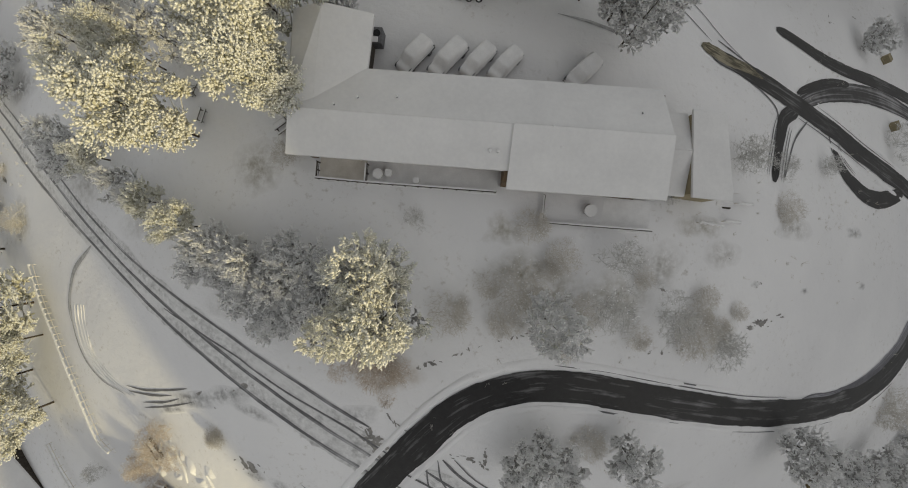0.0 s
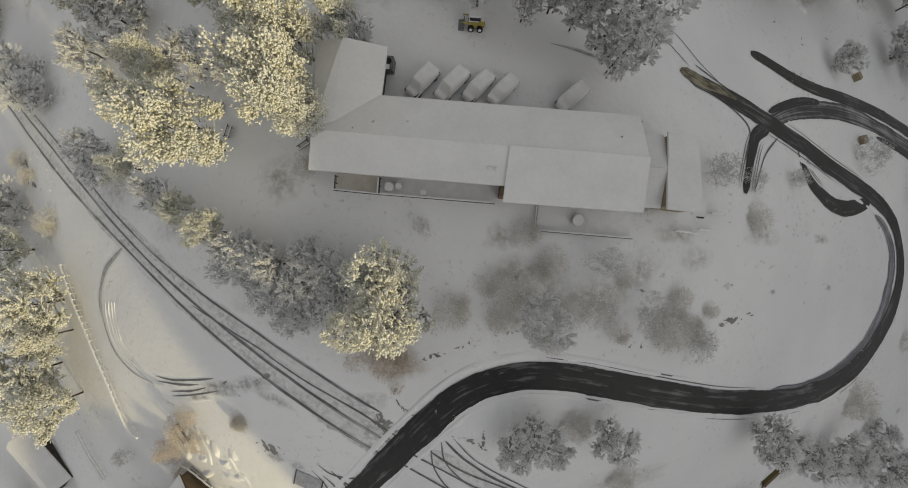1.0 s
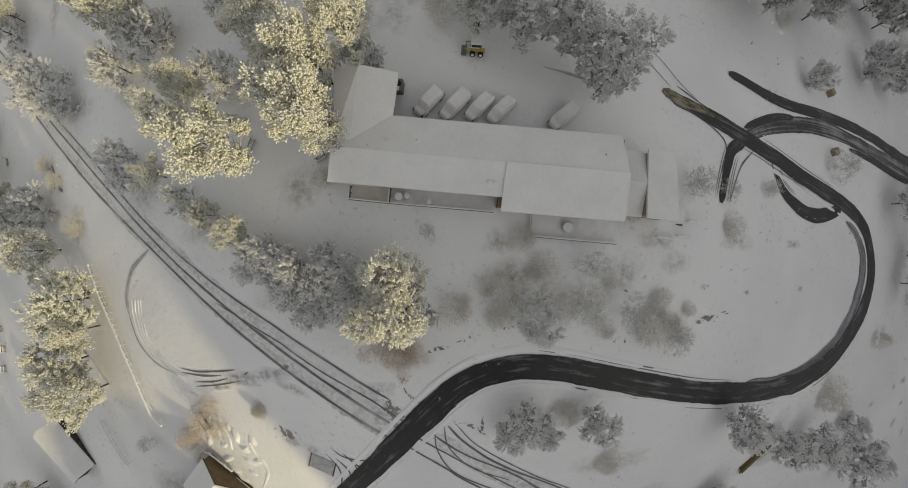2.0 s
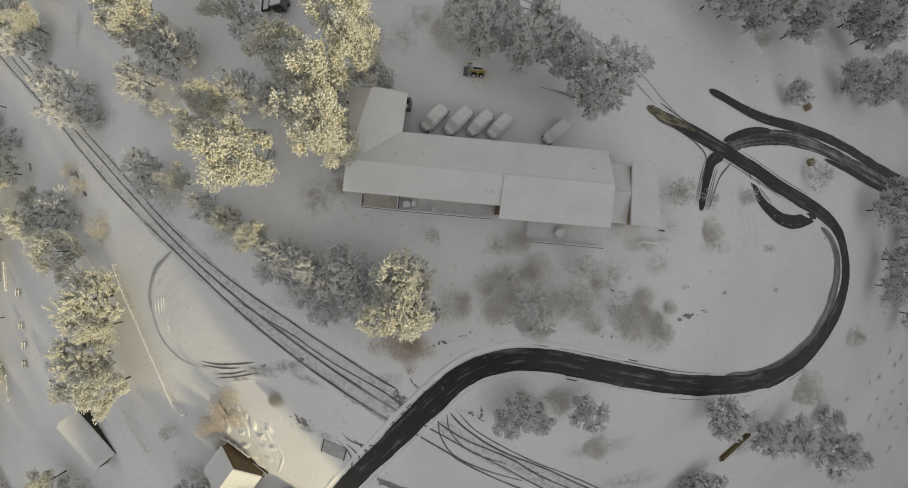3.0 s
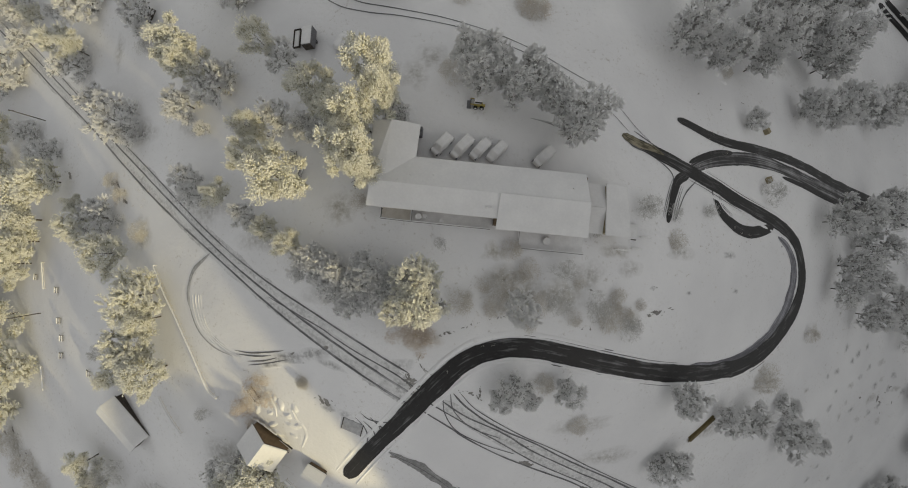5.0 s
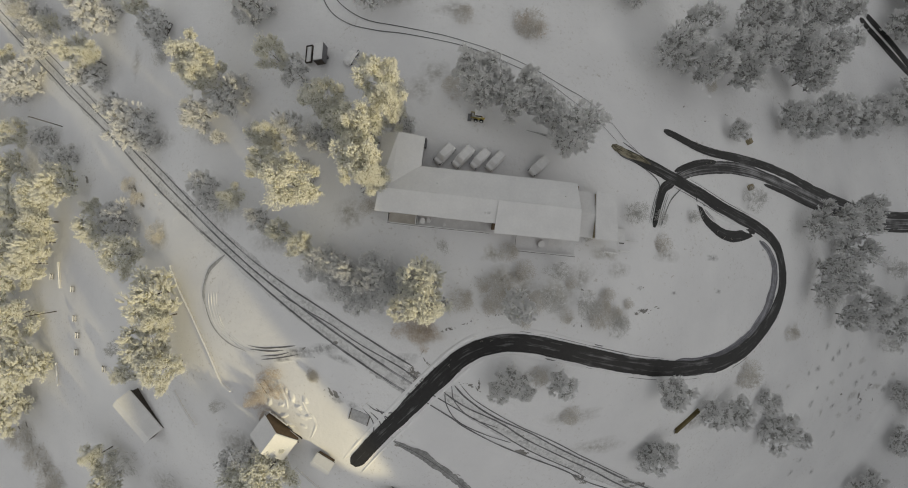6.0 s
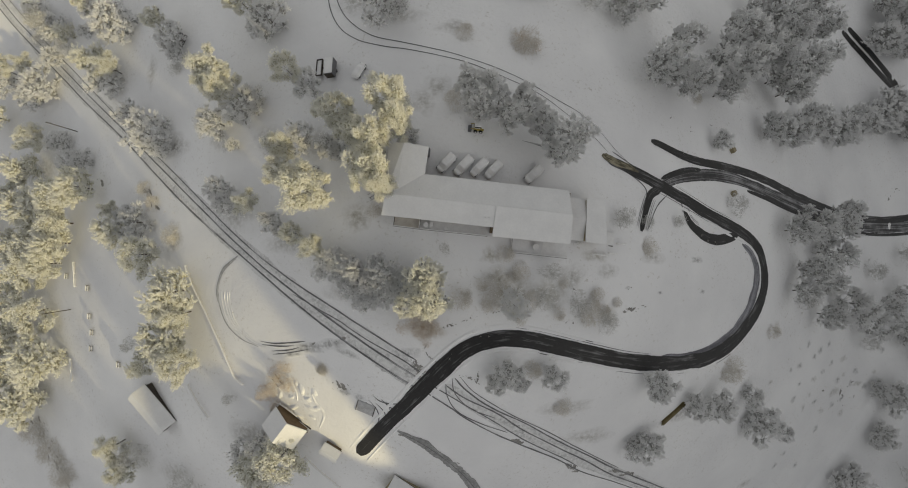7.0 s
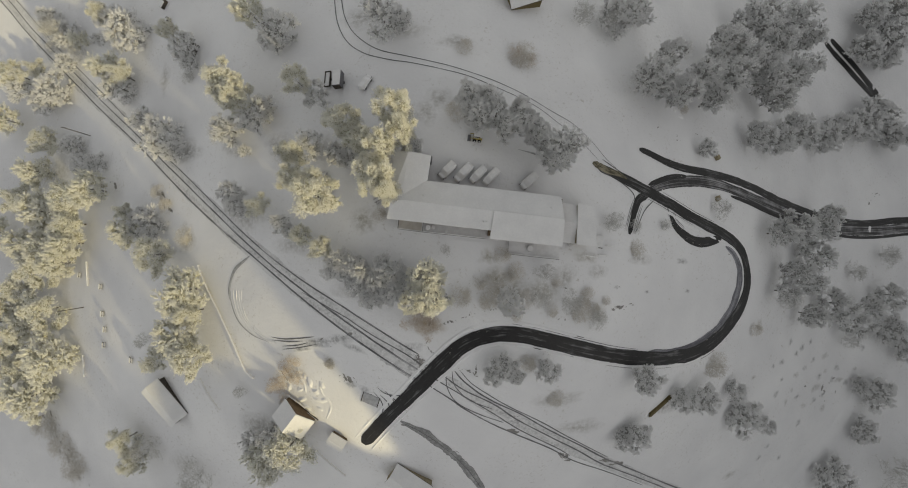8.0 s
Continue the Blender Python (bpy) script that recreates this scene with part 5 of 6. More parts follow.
plant(TALLS, [(-43.2, 24.2, 3.3, 14.0), (-40.7, 17.3, 3.6, 17.0), (-35.9, 13.7, 5.5, 17.0), (-17.6, 31.6, 4.8, 19.0), (-15.8, 27.0, 3.6, 19.0), (-20.2, 23.9, 4.2, 19.0), (-21.0, 18.0, 4.9, 19.0), (-18.4, 14.6, 3.6, 19.0), (-30.5, 30.6, 4.6, 13.0), (-25.7, 26.5, 3.6, 13.0), (-65.5, 44.1, 6.1, 15.0), (-62.0, 40.0, 4.0, 15.0)])
plant(UPRIGHTS, [(-1.4, 36.8, 3.3, 13.5), (1.0, 32.7, 3.5, 13.5), (2.5, 37.0, 2.5, 13.5), (4.8, 33.9, 2.7, 13.5), (6.9, 30.3, 3.0, 13.5), (10.7, 32.0, 3.6, 13.5), (13.7, 29.5, 3.0, 13.5), (17.3, 27.0, 4.1, 13.5), (21.5, 26.8, 3.1, 13.5), (18.5, 23.4, 3.0, 13.5), (9.4, 34.7, 2.2, 13.5)])
plant(HEDGES, [(-30.8, -0.7, 2.9, 6.0), (-27.5, -1.5, 2.9, 6.0), (-24.9, -2.7, 2.8, 6.5), (-32.9, -3.5, 2.5, 5.0), (-29.5, -4.3, 2.2, 5.0), (-22.8, -5.7, 2.8, 6.0),
    (-26.1, -7.3, 2.4, 5.0), (-19.0, -2.8, 3.1, 7.0), (-20.9, -0.6, 2.0, 6.0), (-16.1, -6.7, 2.8, 6.0), (-18.1, -8.7, 2.6, 5.0), (-21.5, -10.2, 2.3, 5.0),
    (-14.8, -4.0, 2.1, 6.0), (-24.2, -9.5, 1.9, 4.0)])
plant(CORALS, [(-9.8, -4.0, 4.2, 13.0), (-8.5, -8.0, 4.2, 13.0), (-12.0, -8.7, 2.9, 13.0)])
plant(SMALLS, [(8.7, -8.9, 3.0, 9.0)])

for src in SNOWY + GREYS + PINES + FROSTY + TALLS + UPRIGHTS + HEDGES + CORALS + SMALLS + BARES + BROWNS + RUSTS:
    for ob in (*src.children_recursive, src):
        bpy.data.objects.remove(ob)


def weeds(name, areas, per_area, high, mat, label):
    """Dry stalks poking through the snow, strewn over round areas (place, radius)."""
    rng = random.Random(17)
    segs = []
    for x, y, r in areas:
        for k in range(int(per_area * r)):
            a, d = rng.uniform(0, 6.28), r * math.sqrt(rng.random())
            px, py = x + d * math.cos(a), y + d * math.sin(a)
            c = Vector((px, py, ground_z(px, py) - 0.05))
            big = rng.choice((0.35, 0.5, 0.7, 1.0))
            for j in range(rng.randint(4, 8)):
                tip = Vector((rng.gauss(0, 0.35), rng.gauss(0, 0.35), rng.uniform(0.25, 0.8))) * big * high
                segs.append((c, c + tip, 0.022, 0.010))
    return tagged(mesh_object(name, *sticks(segs), mat, False), label, "weeds", kind="stuff")


weeds("weeds", [(54.2, -3.9, 11.0), (36.6, -0.8, 8.9), (16.5, -6.7, 8.9), (76.2, -25.9, 7.0), (26.6, 3.3, 8.8), (55.5, 59.4, 8.4), (39.1, 45.8, 7.8), (95.3, 44.1, 11.9), (155.9, -50.6, 17.5), (171.9, 33.9, 15.0), (109.5, -5.0, 10.1), (61.3, 6.0, 8.1), (-1.3, -15.3, 7.4), (22.7, -33.4, 7.3), (119.9, -82.4, 13.5), (-85.3, 17.3, 10.0), (-86.9, 5.0, 6.8), (-146.9, 27.0, 12.2), (-56.6, -42.8, 9.1), (-104.5, -25.5, 10.7), (56.0, 25.9, 6.5), (12.0, 54.6, 8.7), (183.9, 55.2, 12.3), (140.5, 6.3, 13.4), (180.9, 7.3, 14.4), (192.8, -43.2, 12.2), (119.5, -22.8, 8.5), (175.0, 35.7, 12.0)], 2.2, 0.8, BROWN_TWIG, "dry brown weed stalks poking through the snow")

# ---------------------------------------------------------------- the long building
HOUSE_AT = pose(1.0, 11.0, 0, 0, 0, -5.1)
EAVE, TOP = 4.0, 5.6
lodge = thing("building", HOUSE_AT, "long wooden building under a thick cover of roof snow", "building")
part("wall", box(-19.4, 3.1, -3.0, 5.2, -6.0, EAVE - 0.25), SIDING, lodge)
part("wall", box(3.1, 18.6, -4.8, 5.2, -6.0, EAVE - 0.2), SIDING, lodge)
part("wall", box(-19.4, -13.0, 5.2, 10.9, -7.0, EAVE - 0.3), DARKWOOD, lodge)
part("gable", prism([(-3.0, EAVE - 0.3), (5.2, EAVE - 0.3), (0.6, TOP - 0.5)], 0.15), SIDING, lodge, at=pose(-19.25, 0, 0, 0, 0, 90))
part("gable", prism([(-4.8, EAVE - 0.3), (5.2, EAVE - 0.3), (0.6, TOP - 0.4)], 0.15), SIDING, lodge, at=pose(18.6, 0, 0, 0, 0, 90))
N_FALL = (TOP - EAVE) / 5.1  # fall of the north slope per metre
WING_TOP = TOP - 1.2 * N_FALL


def roof_part(corners, label="smooth thick snow on the roof"):
    return part("roof", slab(corners, 0.45, 0.03), ROOF_SNOW, lodge, label)


def eave_board(p, q):
    part("eave_board", slab([(p[0], p[1], p[2]), (q[0], q[1], q[2]), (q[0], q[1] + 0.12, q[2]), (p[0], p[1] + 0.12, p[2])], 0.28), DARKWOOD, lodge)


roof_part([(-20.0, -3.8, EAVE), (3.5, -3.7, EAVE), (3.5, 0.6, TOP), (-19.3, 0.6, TOP)])
roof_part([(3.45, -5.55, EAVE - 0.2), (19.8, -5.35, EAVE - 0.2), (19.0, 0.6, TOP + 0.22), (3.45, 0.6, TOP + 0.22)])
roof_part([(-19.3, 0.58, TOP), (19.0, 0.58, TOP), (18.2, 5.7, EAVE), (-12.1, 5.7, EAVE), (-16.9, 1.8, WING_TOP + 0.01)])
roof_part([(-16.95, 1.7, WING_TOP), (-12.0, 5.75, EAVE - 0.02), (-11.8, 11.4, EAVE - 0.02), (-16.75, 11.5, WING_TOP)])
roof_part([(-20.2, 1.1, EAVE + 0.25), (-19.2, 0.65, TOP - 0.05), (-16.9, 1.8, WING_TOP), (-16.7, 11.5, WING_TOP), (-20.3, 11.3, EAVE + 0.1)])
eave_board((-19.9, -3.7, EAVE - 0.45), (3.35, -3.6, EAVE - 0.45))
eave_board((3.55, -5.42, EAVE - 0.65), (19.7, -5.22, EAVE - 0.65))
part("link_roof", slab([(19.0, -4.2, 0.0), (23.72, -4.2, 0.0), (23.42, 0.6, 1.33), (18.6, 0.6, 1.33)], 0.3, 0.05), ROOF_SNOW, lodge, "low link roof under snow")
part("link_roof", slab([(18.6, 0.58, 1.32), (23.42, 0.58, 1.32), (23.0, 4.9, 0.5), (18.3, 4.9, 0.5)], 0.3, 0.05), ROOF_SNOW, lodge, "low link roof under snow")
part("link_wall", box(18.62, 22.3, -3.8, 4.5, -7.0, -0.35), DARKWOOD, lodge)
for u, v, s in ((1.4, -2.0, 0.22), (2.2, -2.0, 0.22), (8.4, -1.2, 0.18), (-8.4, 2.6, 0.16), (-14.6, 1.2, 0.15), (16.0, 2.8, 0.14), (7.3, 0.6, 0.16), (-12.4, 2.2, 0.2)):
    z = TOP - (0.37 if v < 0.6 else N_FALL) * abs(v - 0.6)
    vent = part("roof_vent", tube((u, v, z - 0.3), (u, v, z + 0.30), s * 0.6, s * 0.6, 10), STEEL, lodge)
    part("snow_cap", tube((u, v, z + 0.30), (u, v, z + 0.40), s * 0.8, s * 0.5, 10), CAP_SNOW, vent)

garage = thing("garage", HOUSE_AT, "tan garage with a lopsided snowy roof beside the long building", "garage")
part("wall", slab([(23.72, -4.0, 1.0), (28.2, -4.0, 0.2), (26.8, 4.6, 0.2), (23.0, 4.6, 1.0)], 9.0), TAN, garage)
part("roof", slab([(23.75, -4.4, 1.37), (28.8, -4.35, 0.5), (27.2, 5.05, 0.5), (22.95, 5.1, 1.37)], 0.35, 0.06), ROOF_SNOW, garage)
part("gable", prism([(23.9, 0.2), (28.0, 0.2), (24.6, 1.0)], 0.15), TAN, garage, at=pose(0, -4.0, 0))

# decks on the sunny side
deck_1 = thing("deck", HOUSE_AT, "snow-covered deck along the building", "deck")
part("floor", box(-18.0, 2.8, -5.75, -3.05, -3.2, 0.3, 0.03), CAP_SNOW, deck_1)
part("mat", box(-17.8, -12.3, -5.6, -3.1, 0.3, 0.316), DECK_MAT, deck_1, "worn tan boards with a little snow")
deck_2 = thing("deck", HOUSE_AT, "snow-covered deck along the building", "deck")
part("floor", box(8.1, 20.6, -8.5, -4.85, -4.2, -0.9, 0.03), CAP_SNOW, deck_2)


def railing(x0, y0, x1, y1, z, posts, label="wooden deck railing with a line of snow on it"):
    root = thing("railing", HOUSE_AT, label, "railing")
    for k in range(posts + 1):
        f = k / posts
        x, y = x0 + (x1 - x0) * f, y0 + (y1 - y0) * f
        part("post", box(x - 0.06, x + 0.06, y - 0.06, y + 0.06, z, z + 1.05), DARKWOOD, root)
    for h in (0.35, 0.7):
        part("rail", tube((x0, y0, z + h), (x1, y1, z + h), 0.04, 0.04, 6), DARKWOOD, root)
    a, b = Vector((x0, y0, z + 1.08)), Vector((x1, y1, z + 1.08))
    n = Vector((-(b - a).y, (b - a).x, 0)).normalized()
    part("top_rail", slab([a - 0.12 * n, b - 0.12 * n, b + 0.12 * n, a + 0.12 * n], 0.06), DARKWOOD, root)
    up = Vector((0, 0, 0.09))
    part("snow_cap", slab([a - 0.03 * n + up, b - 0.03 * n + up, b + 0.13 * n + up, a + 0.13 * n + up], 0.08), CAP_SNOW, root)
    return root


railing(-17.8, -5.65, -12.1, -5.7, 0.3, 5)
railing(-12.1, -5.7, 2.6, -5.55, 0.3, 10)
railing(-12.1, -5.65, -12.1, -3.6, 0.3, 2)
railing(-17.8, -5.6, -17.8, -3.8, 0.3, 2)
railing(8.2, -8.4, 20.5, -8.3, -0.9, 9)
railing(8.2, -8.4, 8.2, -5.3, -0.9, 3)


def deck_table(u, v, z, r):
    root = thing("patio_table", HOUSE_AT @ pose(u, v, z), "round patio table capped with thick snow", "table", "patio tables")
    part("leg", tube((0, 0, 0), (0, 0, 0.7), 0.05, 0.05), STEEL, root)
    part("tabletop", tube((0, 0, 0.68), (0, 0, 0.74), r, r, 20), DARKWOOD, root)
    part("snow_cap", tube((0, 0, 0.74), (0, 0, 0.92), r, r * 0.93, 20), CAP_SNOW, root)


deck_table(-10.8, -4.6, 0.3, 0.62)
deck_table(-9.6, -4.4, 0.3, 0.45)
deck_table(13.6, -6.6, -0.9, 0.75)
deck_table(-6.4, -5.0, 0.3, 0.4)


# ---------------------------------------------------------------- cars
def car(x, y, turn, long, wide, high, paint, label):
    root = thing("car", on_ground(x, y, turn, True), label, "car", "parked cars")
    h, w = long / 2, wide / 2
    part("body", prism([(-h, 0.35), (h, 0.35), (h, 0.75), (h * 0.93, 0.92), (-h * 0.95, 0.95), (-h, 0.8)], wide, None), paint, root, at=pose(0, -w, 0))
    part("cabin", prism([(-h * 0.86, 0.93), (h * 0.40, 0.93), (h * 0.18, high), (-h * 0.78, high)], wide - 0.4, None), GLASS, root, "dark side windows", at=pose(0, -w + 0.2, 0))
    for sx in (-0.62, 0.62):
        for sy in (-1, 1):
            wheel = part("wheel", tube((sx * h, sy * (w - 0.22), 0.33), (sx * h, sy * (w + 0.01), 0.33), 0.33, 0.33, 16), TYRE, root)
            part("rim", tube((sx * h, sy * (w - 0.02), 0.33), (sx * h, sy * (w + 0.025), 0.33), 0.2, 0.2, 12), STEEL, wheel)
    bm = bmesh.new()
    n, m = 28, 16
    grid = []
    for i in range(n + 1):
        s = -1 + 2 * i / n
        for j in range(m + 1):
            t = -1 + 2 * j / m
            xx, yy = s * (h + 0.12), t * (w + 0.10)
            top = 1.02
            if -0.92 < s < 0.50:
                top = high + 0.10
            elif s >= 0.50:
                top = 1.02 + 0.12 * (1 - (s - 0.5) / 0.5)
            ramp_ = min(1.0, max(0.0, (0.62 - s) / 0.34)) if s > 0.2 else 1.0
            zz = 1.04 + (high - 0.92) * ramp_ if s > 0.2 else high + 0.12
            edge = min(1.0, abs(s) ** 16 + abs(t) ** 12)
            zz -= (zz - 0.5) * 0.9 * edge
            zz += 0.05 * noise.noise((x + xx * 1.1, y + yy * 1.1, 0))
            grid.append(bm.verts.new((xx * (1 - 0.03 * abs(t) ** 4), yy * (1 - 0.10 * abs(s) ** 6), zz)))
    c = m + 1
    for i in range(n):
        for j in range(m):
            bm.faces.new((grid[i * c + j], grid[(i + 1) * c + j], grid[(i + 1) * c + j + 1], grid[i * c + j + 1]))
    part("snow_cover", bm, CAP_SNOW, root, "thick snow over roof and bonnet", smooth=True)
    for e in (-0.7, 0.7):
        part("headlight", box(h - 0.04, h + 0.02, e * w - 0.16, e * w + 0.16, 0.62, 0.76, 0.02), STEEL, root)
        part("tail_light", box(-h - 0.02, -h + 0.04, e * w - 0.12, e * w + 0.12, 0.66, 0.84, 0.02), PAINTS[4], root)
    return root


CARS = ((-6.1, 21.0, 228, 4.8, 1.9, 1.67, 0), (-2.3, 20.5, 228, 5.2, 1.9, 1.67, 1), (1.1, 20.2, 228, 4.7, 1.8, 1.48, 2), (4.2, 19.8, 228, 4.6, 1.8, 1.43, 3), (13.2, 19.2, 224, 4.9, 1.9, 1.52, 0))
for x, y, turn, ln, wd, hi, k in CARS:
    car(x, y, turn, ln, wd, hi, PAINTS[k], "parked car buried under thick snow, dark side showing")


def skid_steer(x, y, turn):
    root = thing("skid_steer_loader", on_ground(x, y, turn, True), "small yellow loader with snow on its roof", "loader")
    part("body", box(-1.3, 0.7, -0.55, 0.55, 0.35, 1.25, 0.06), YELLOW, root)
    part("engine_cover", box(-1.45, -0.7, -0.6, 0.6, 0.5, 1.45, 0.08), YELLOW, root)
    part("cab", box(-0.75, 0.55, -0.45, 0.45, 1.25, 2.0, 0.05), GLASS, root, "dark caged cab")
    part("snow_cap", box(-0.98, 0.72, -0.56, 0.62, 2.0, 2.22, 0.08), CAP_SNOW, root)
    part("snow_cap", box(-1.44, -0.92, -0.58, 0.58, 1.45, 1.62, 0.06), CAP_SNOW, root)
    part("snow_cap", box(-0.72, 0.68, -0.54, 0.54, 1.25, 1.40, 0.05), CAP_SNOW, root)
    for sy in (-1, 1):
        arm = part("arm", box(-1.35, 1.5, sy * 0.62 - 0.07, sy * 0.62 + 0.07, 1.15, 1.33, 0.03), YELLOW, root)
        for sx in (-0.85, 0.35):
            wheel = part("wheel", tube((sx, sy * 0.55, 0.42), (sx, sy * 0.92, 0.42), 0.42, 0.42, 16), TYRE, root)
            part("rim", tube((sx, sy * 0.9, 0.42), (sx, sy * 0.94, 0.42), 0.22, 0.22, 12), CAP_SNOW, wheel, "snow-packed rim")
    part("bucket", prism([(1.25, 0.1), (2.0, 0.1), (2.05, 0.16), (1.42, 0.25), (1.36, 0.75), (1.25, 0.75)], 1.7), STEEL, root, at=pose(0, -0.85, 0))


skid_steer(0.5, 29.4, 176)

# ---------------------------------------------------------------- houses, sheds and yard things
def gable_house(name, x, y, turn, long, wide, eave, ridge, wall, label, category):
    """A house with its ridge along the turn; walls, gables, two snowy roof slopes and eave boards."""
    root = thing(name, on_ground(x, y, turn), label, category)
    h, w = long / 2, wide / 2
    for y0, y1 in ((-w + 0.3, -w + 0.45), (w - 0.45, w - 0.3)):
        part("wall", box(-h + 0.3, h - 0.3, y0, y1, -2.0, eave), wall, root)
    for x0 in (-h + 0.3, h - 0.45):
        part("gable_wall", prism([(-w + 0.3, -2.0), (w - 0.3, -2.0), (w - 0.3, eave - 0.1), (0, ridge - 0.35), (-w + 0.3, eave - 0.1)], 0.15), wall, root, at=Matrix.Translation((x0 + 0.15, 0, 0)) @ pose(0, 0, 0, 0, 0, 90))
    part("roof", slab([(-h, -w, eave), (h, -w, eave), (h, 0.06, ridge), (-h, 0.06, ridge)], 0.32, 0.07), ROOF_SNOW, root, "snow-covered roof slope")
    part("roof", slab([(-h, -0.06, ridge), (h, -0.06, ridge), (h, w, eave), (-h, w, eave)], 0.32, 0.07), ROOF_SNOW, root, "snow-covered roof slope")
    for s in (-1, 1):
        part("eave_board", box(-h + 0.05, h - 0.05, s * (w - 0.08) - 0.05, s * (w - 0.08) + 0.05, eave - 0.52, eave - 0.30), DARKWOOD, root)
        for e in (-1, 1):
            part("barge_board", slab([(e * (h - 0.1) - 0.04, 0, ridge - 0.33), (e * (h - 0.1) + 0.04, 0, ridge - 0.33), (e * (h - 0.1) + 0.04, s * w, eave - 0.33), (e * (h - 0.1) - 0.04, s * w, eave - 0.33)], 0.2), DARKWOOD, root)
    return root


def trailer(x, y, turn, long, wide, high):
    root = thing("trailer", on_ground(x, y, turn, True), "white box trailer with snow on its roof", "trailer")
    h, w = long / 2, wide / 2
    part("box_body", box(-h, h, -w, w, 0.6, high, 0.05), STEEL, root)
    part("snow_cap", box(-h + 0.03, h - 0.03, -w + 0.03, w - 0.03, high, high + 0.22, 0.08), CAP_SNOW, root)
    part("door", box(-h - 0.04, -h, -w + 0.15, w - 0.15, 0.75, high - 0.15), DARKWOOD, root)
    part("hitch", tube((h, 0, 0.6), (h + 1.1, 0, 0.45), 0.06, 0.05, 8), STEEL, root)
    for sy in (-1, 1):
        wheel = part("wheel", tube((-0.2, sy * (w - 0.25), 0.36), (-0.2, sy * w, 0.36), 0.36, 0.36, 16), TYRE, root)
        part("rim", tube((-0.2, sy * (w - 0.03), 0.36), (-0.2, sy * (w + 0.02), 0.36), 0.2, 0.2, 12), STEEL, wheel)


def flatbed(x, y, turn, long, wide):
    root = thing("flatbed_trailer", on_ground(x, y, turn, True), "dark open flatbed trailer with a steel rim", "trailer")
    h, w = long / 2, wide / 2
    part("bed", box(-h, h, -w, w, 0.55, 0.68), DARKWOOD, root)
    for s in (-1, 1):
        part("side_board", box(-h, h, s * w - 0.04, s * w + 0.04, 0.68, 1.05), DARKWOOD, root)
        part("end_board", box(s * h - 0.04, s * h + 0.04, -w + 0.04, w - 0.04, 0.68, 1.05), DARKWOOD, root)
        wheel = part("wheel", tube((0, s * (w + 0.02), 0.34), (0, s * (w + 0.22), 0.34), 0.34, 0.34, 16), TYRE, root)
        part("rim", tube((0, s * (w + 0.2), 0.34), (0, s * (w + 0.24), 0.34), 0.18, 0.18, 12), STEEL, wheel)
    part("snow_cap", box(-long / 2 + 0.15, long / 2 - 0.15, -wide / 2 + 0.35, wide / 2 - 0.1, 0.62, 0.85, 0.06), CAP_SNOW, root)


def crate(x, y, turn, long, wide, high, mat, label):
    root = thing("crate", on_ground(x, y, turn, True, 0.05), label, "crate", "crates")
    h, w = long / 2, wide / 2
    n = 4
    for k in range(n):
        z0 = high * k / n
        for s in (-1, 1):
            part("board", box(-h, h, s * w - 0.03, s * w + 0.03, z0 + 0.01, z0 + high / n - 0.015), mat, root)
            part("board", box(s * h - 0.03, s * h + 0.03, -w + 0.03, w - 0.03, z0 + 0.01, z0 + high / n - 0.015), mat, root)
    part("lid", box(-h + 0.04, h - 0.04, -w + 0.04, w - 0.04, high - 0.16, high - 0.06), mat, root)
    if mat is not TAN:
        part("snow_cap", box(-h + 0.06, h * 0.55, -w + 0.06, w - 0.08, high - 0.06, high + 0.08, 0.05), CAP_SNOW, root)


def timber_pile(x, y, turn, long):
    root = thing("timber_pile", on_ground(x, y, turn, True, 0.02), "long low pile of weathered brown boards", "timber")
    rng = random.Random(5)
    for lv in range(3):
        for k in range(5 - lv):
            o, e = (k - (4 - lv) / 2) * 0.36, rng.uniform(-0.4, 0.4)
            part("board", box(-long / 2 + e, long / 2 + e, o - 0.16, o + 0.16, lv * 0.15, lv * 0.15 + 0.13), RUSTWOOD, root)


def picnic_table(x, y, turn):
    root = thing("picnic_table", on_ground(x, y, turn, True), "dark wooden picnic table half buried in snow", "table", "picnic tables")
    for k in range(4):
        part("tabletop_plank", box(-0.95, 0.95, -0.36 + k * 0.185, -0.20 + k * 0.185, 0.71, 0.75), DARKWOOD, root)
    for s in (-1, 1):
        part("bench", box(-0.95, 0.95, s * 0.75 - 0.14, s * 0.75 + 0.14, 0.42, 0.47), DARKWOOD, root)
        part("brace", box(s * 0.7 - 0.04, s * 0.7 + 0.04, -0.8, 0.8, 0.36, 0.42), DARKWOOD, root)
        for e in (-1, 1):
            part("leg", tube((s * 0.7, e * 0.62, -0.1), (s * 0.7, e * 0.25, 0.71), 0.05, 0.05, 6), DARKWOOD, root)
        part("snow_cap", box(-0.93, 0.93, s * 0.75 - 0.13, s * 0.75 + 0.11, 0.47, 0.58, 0.04), CAP_SNOW, root)
    part("snow_cap", box(-0.93, 0.93, -0.33, 0.35, 0.75, 0.92, 0.06), CAP_SNOW, root)


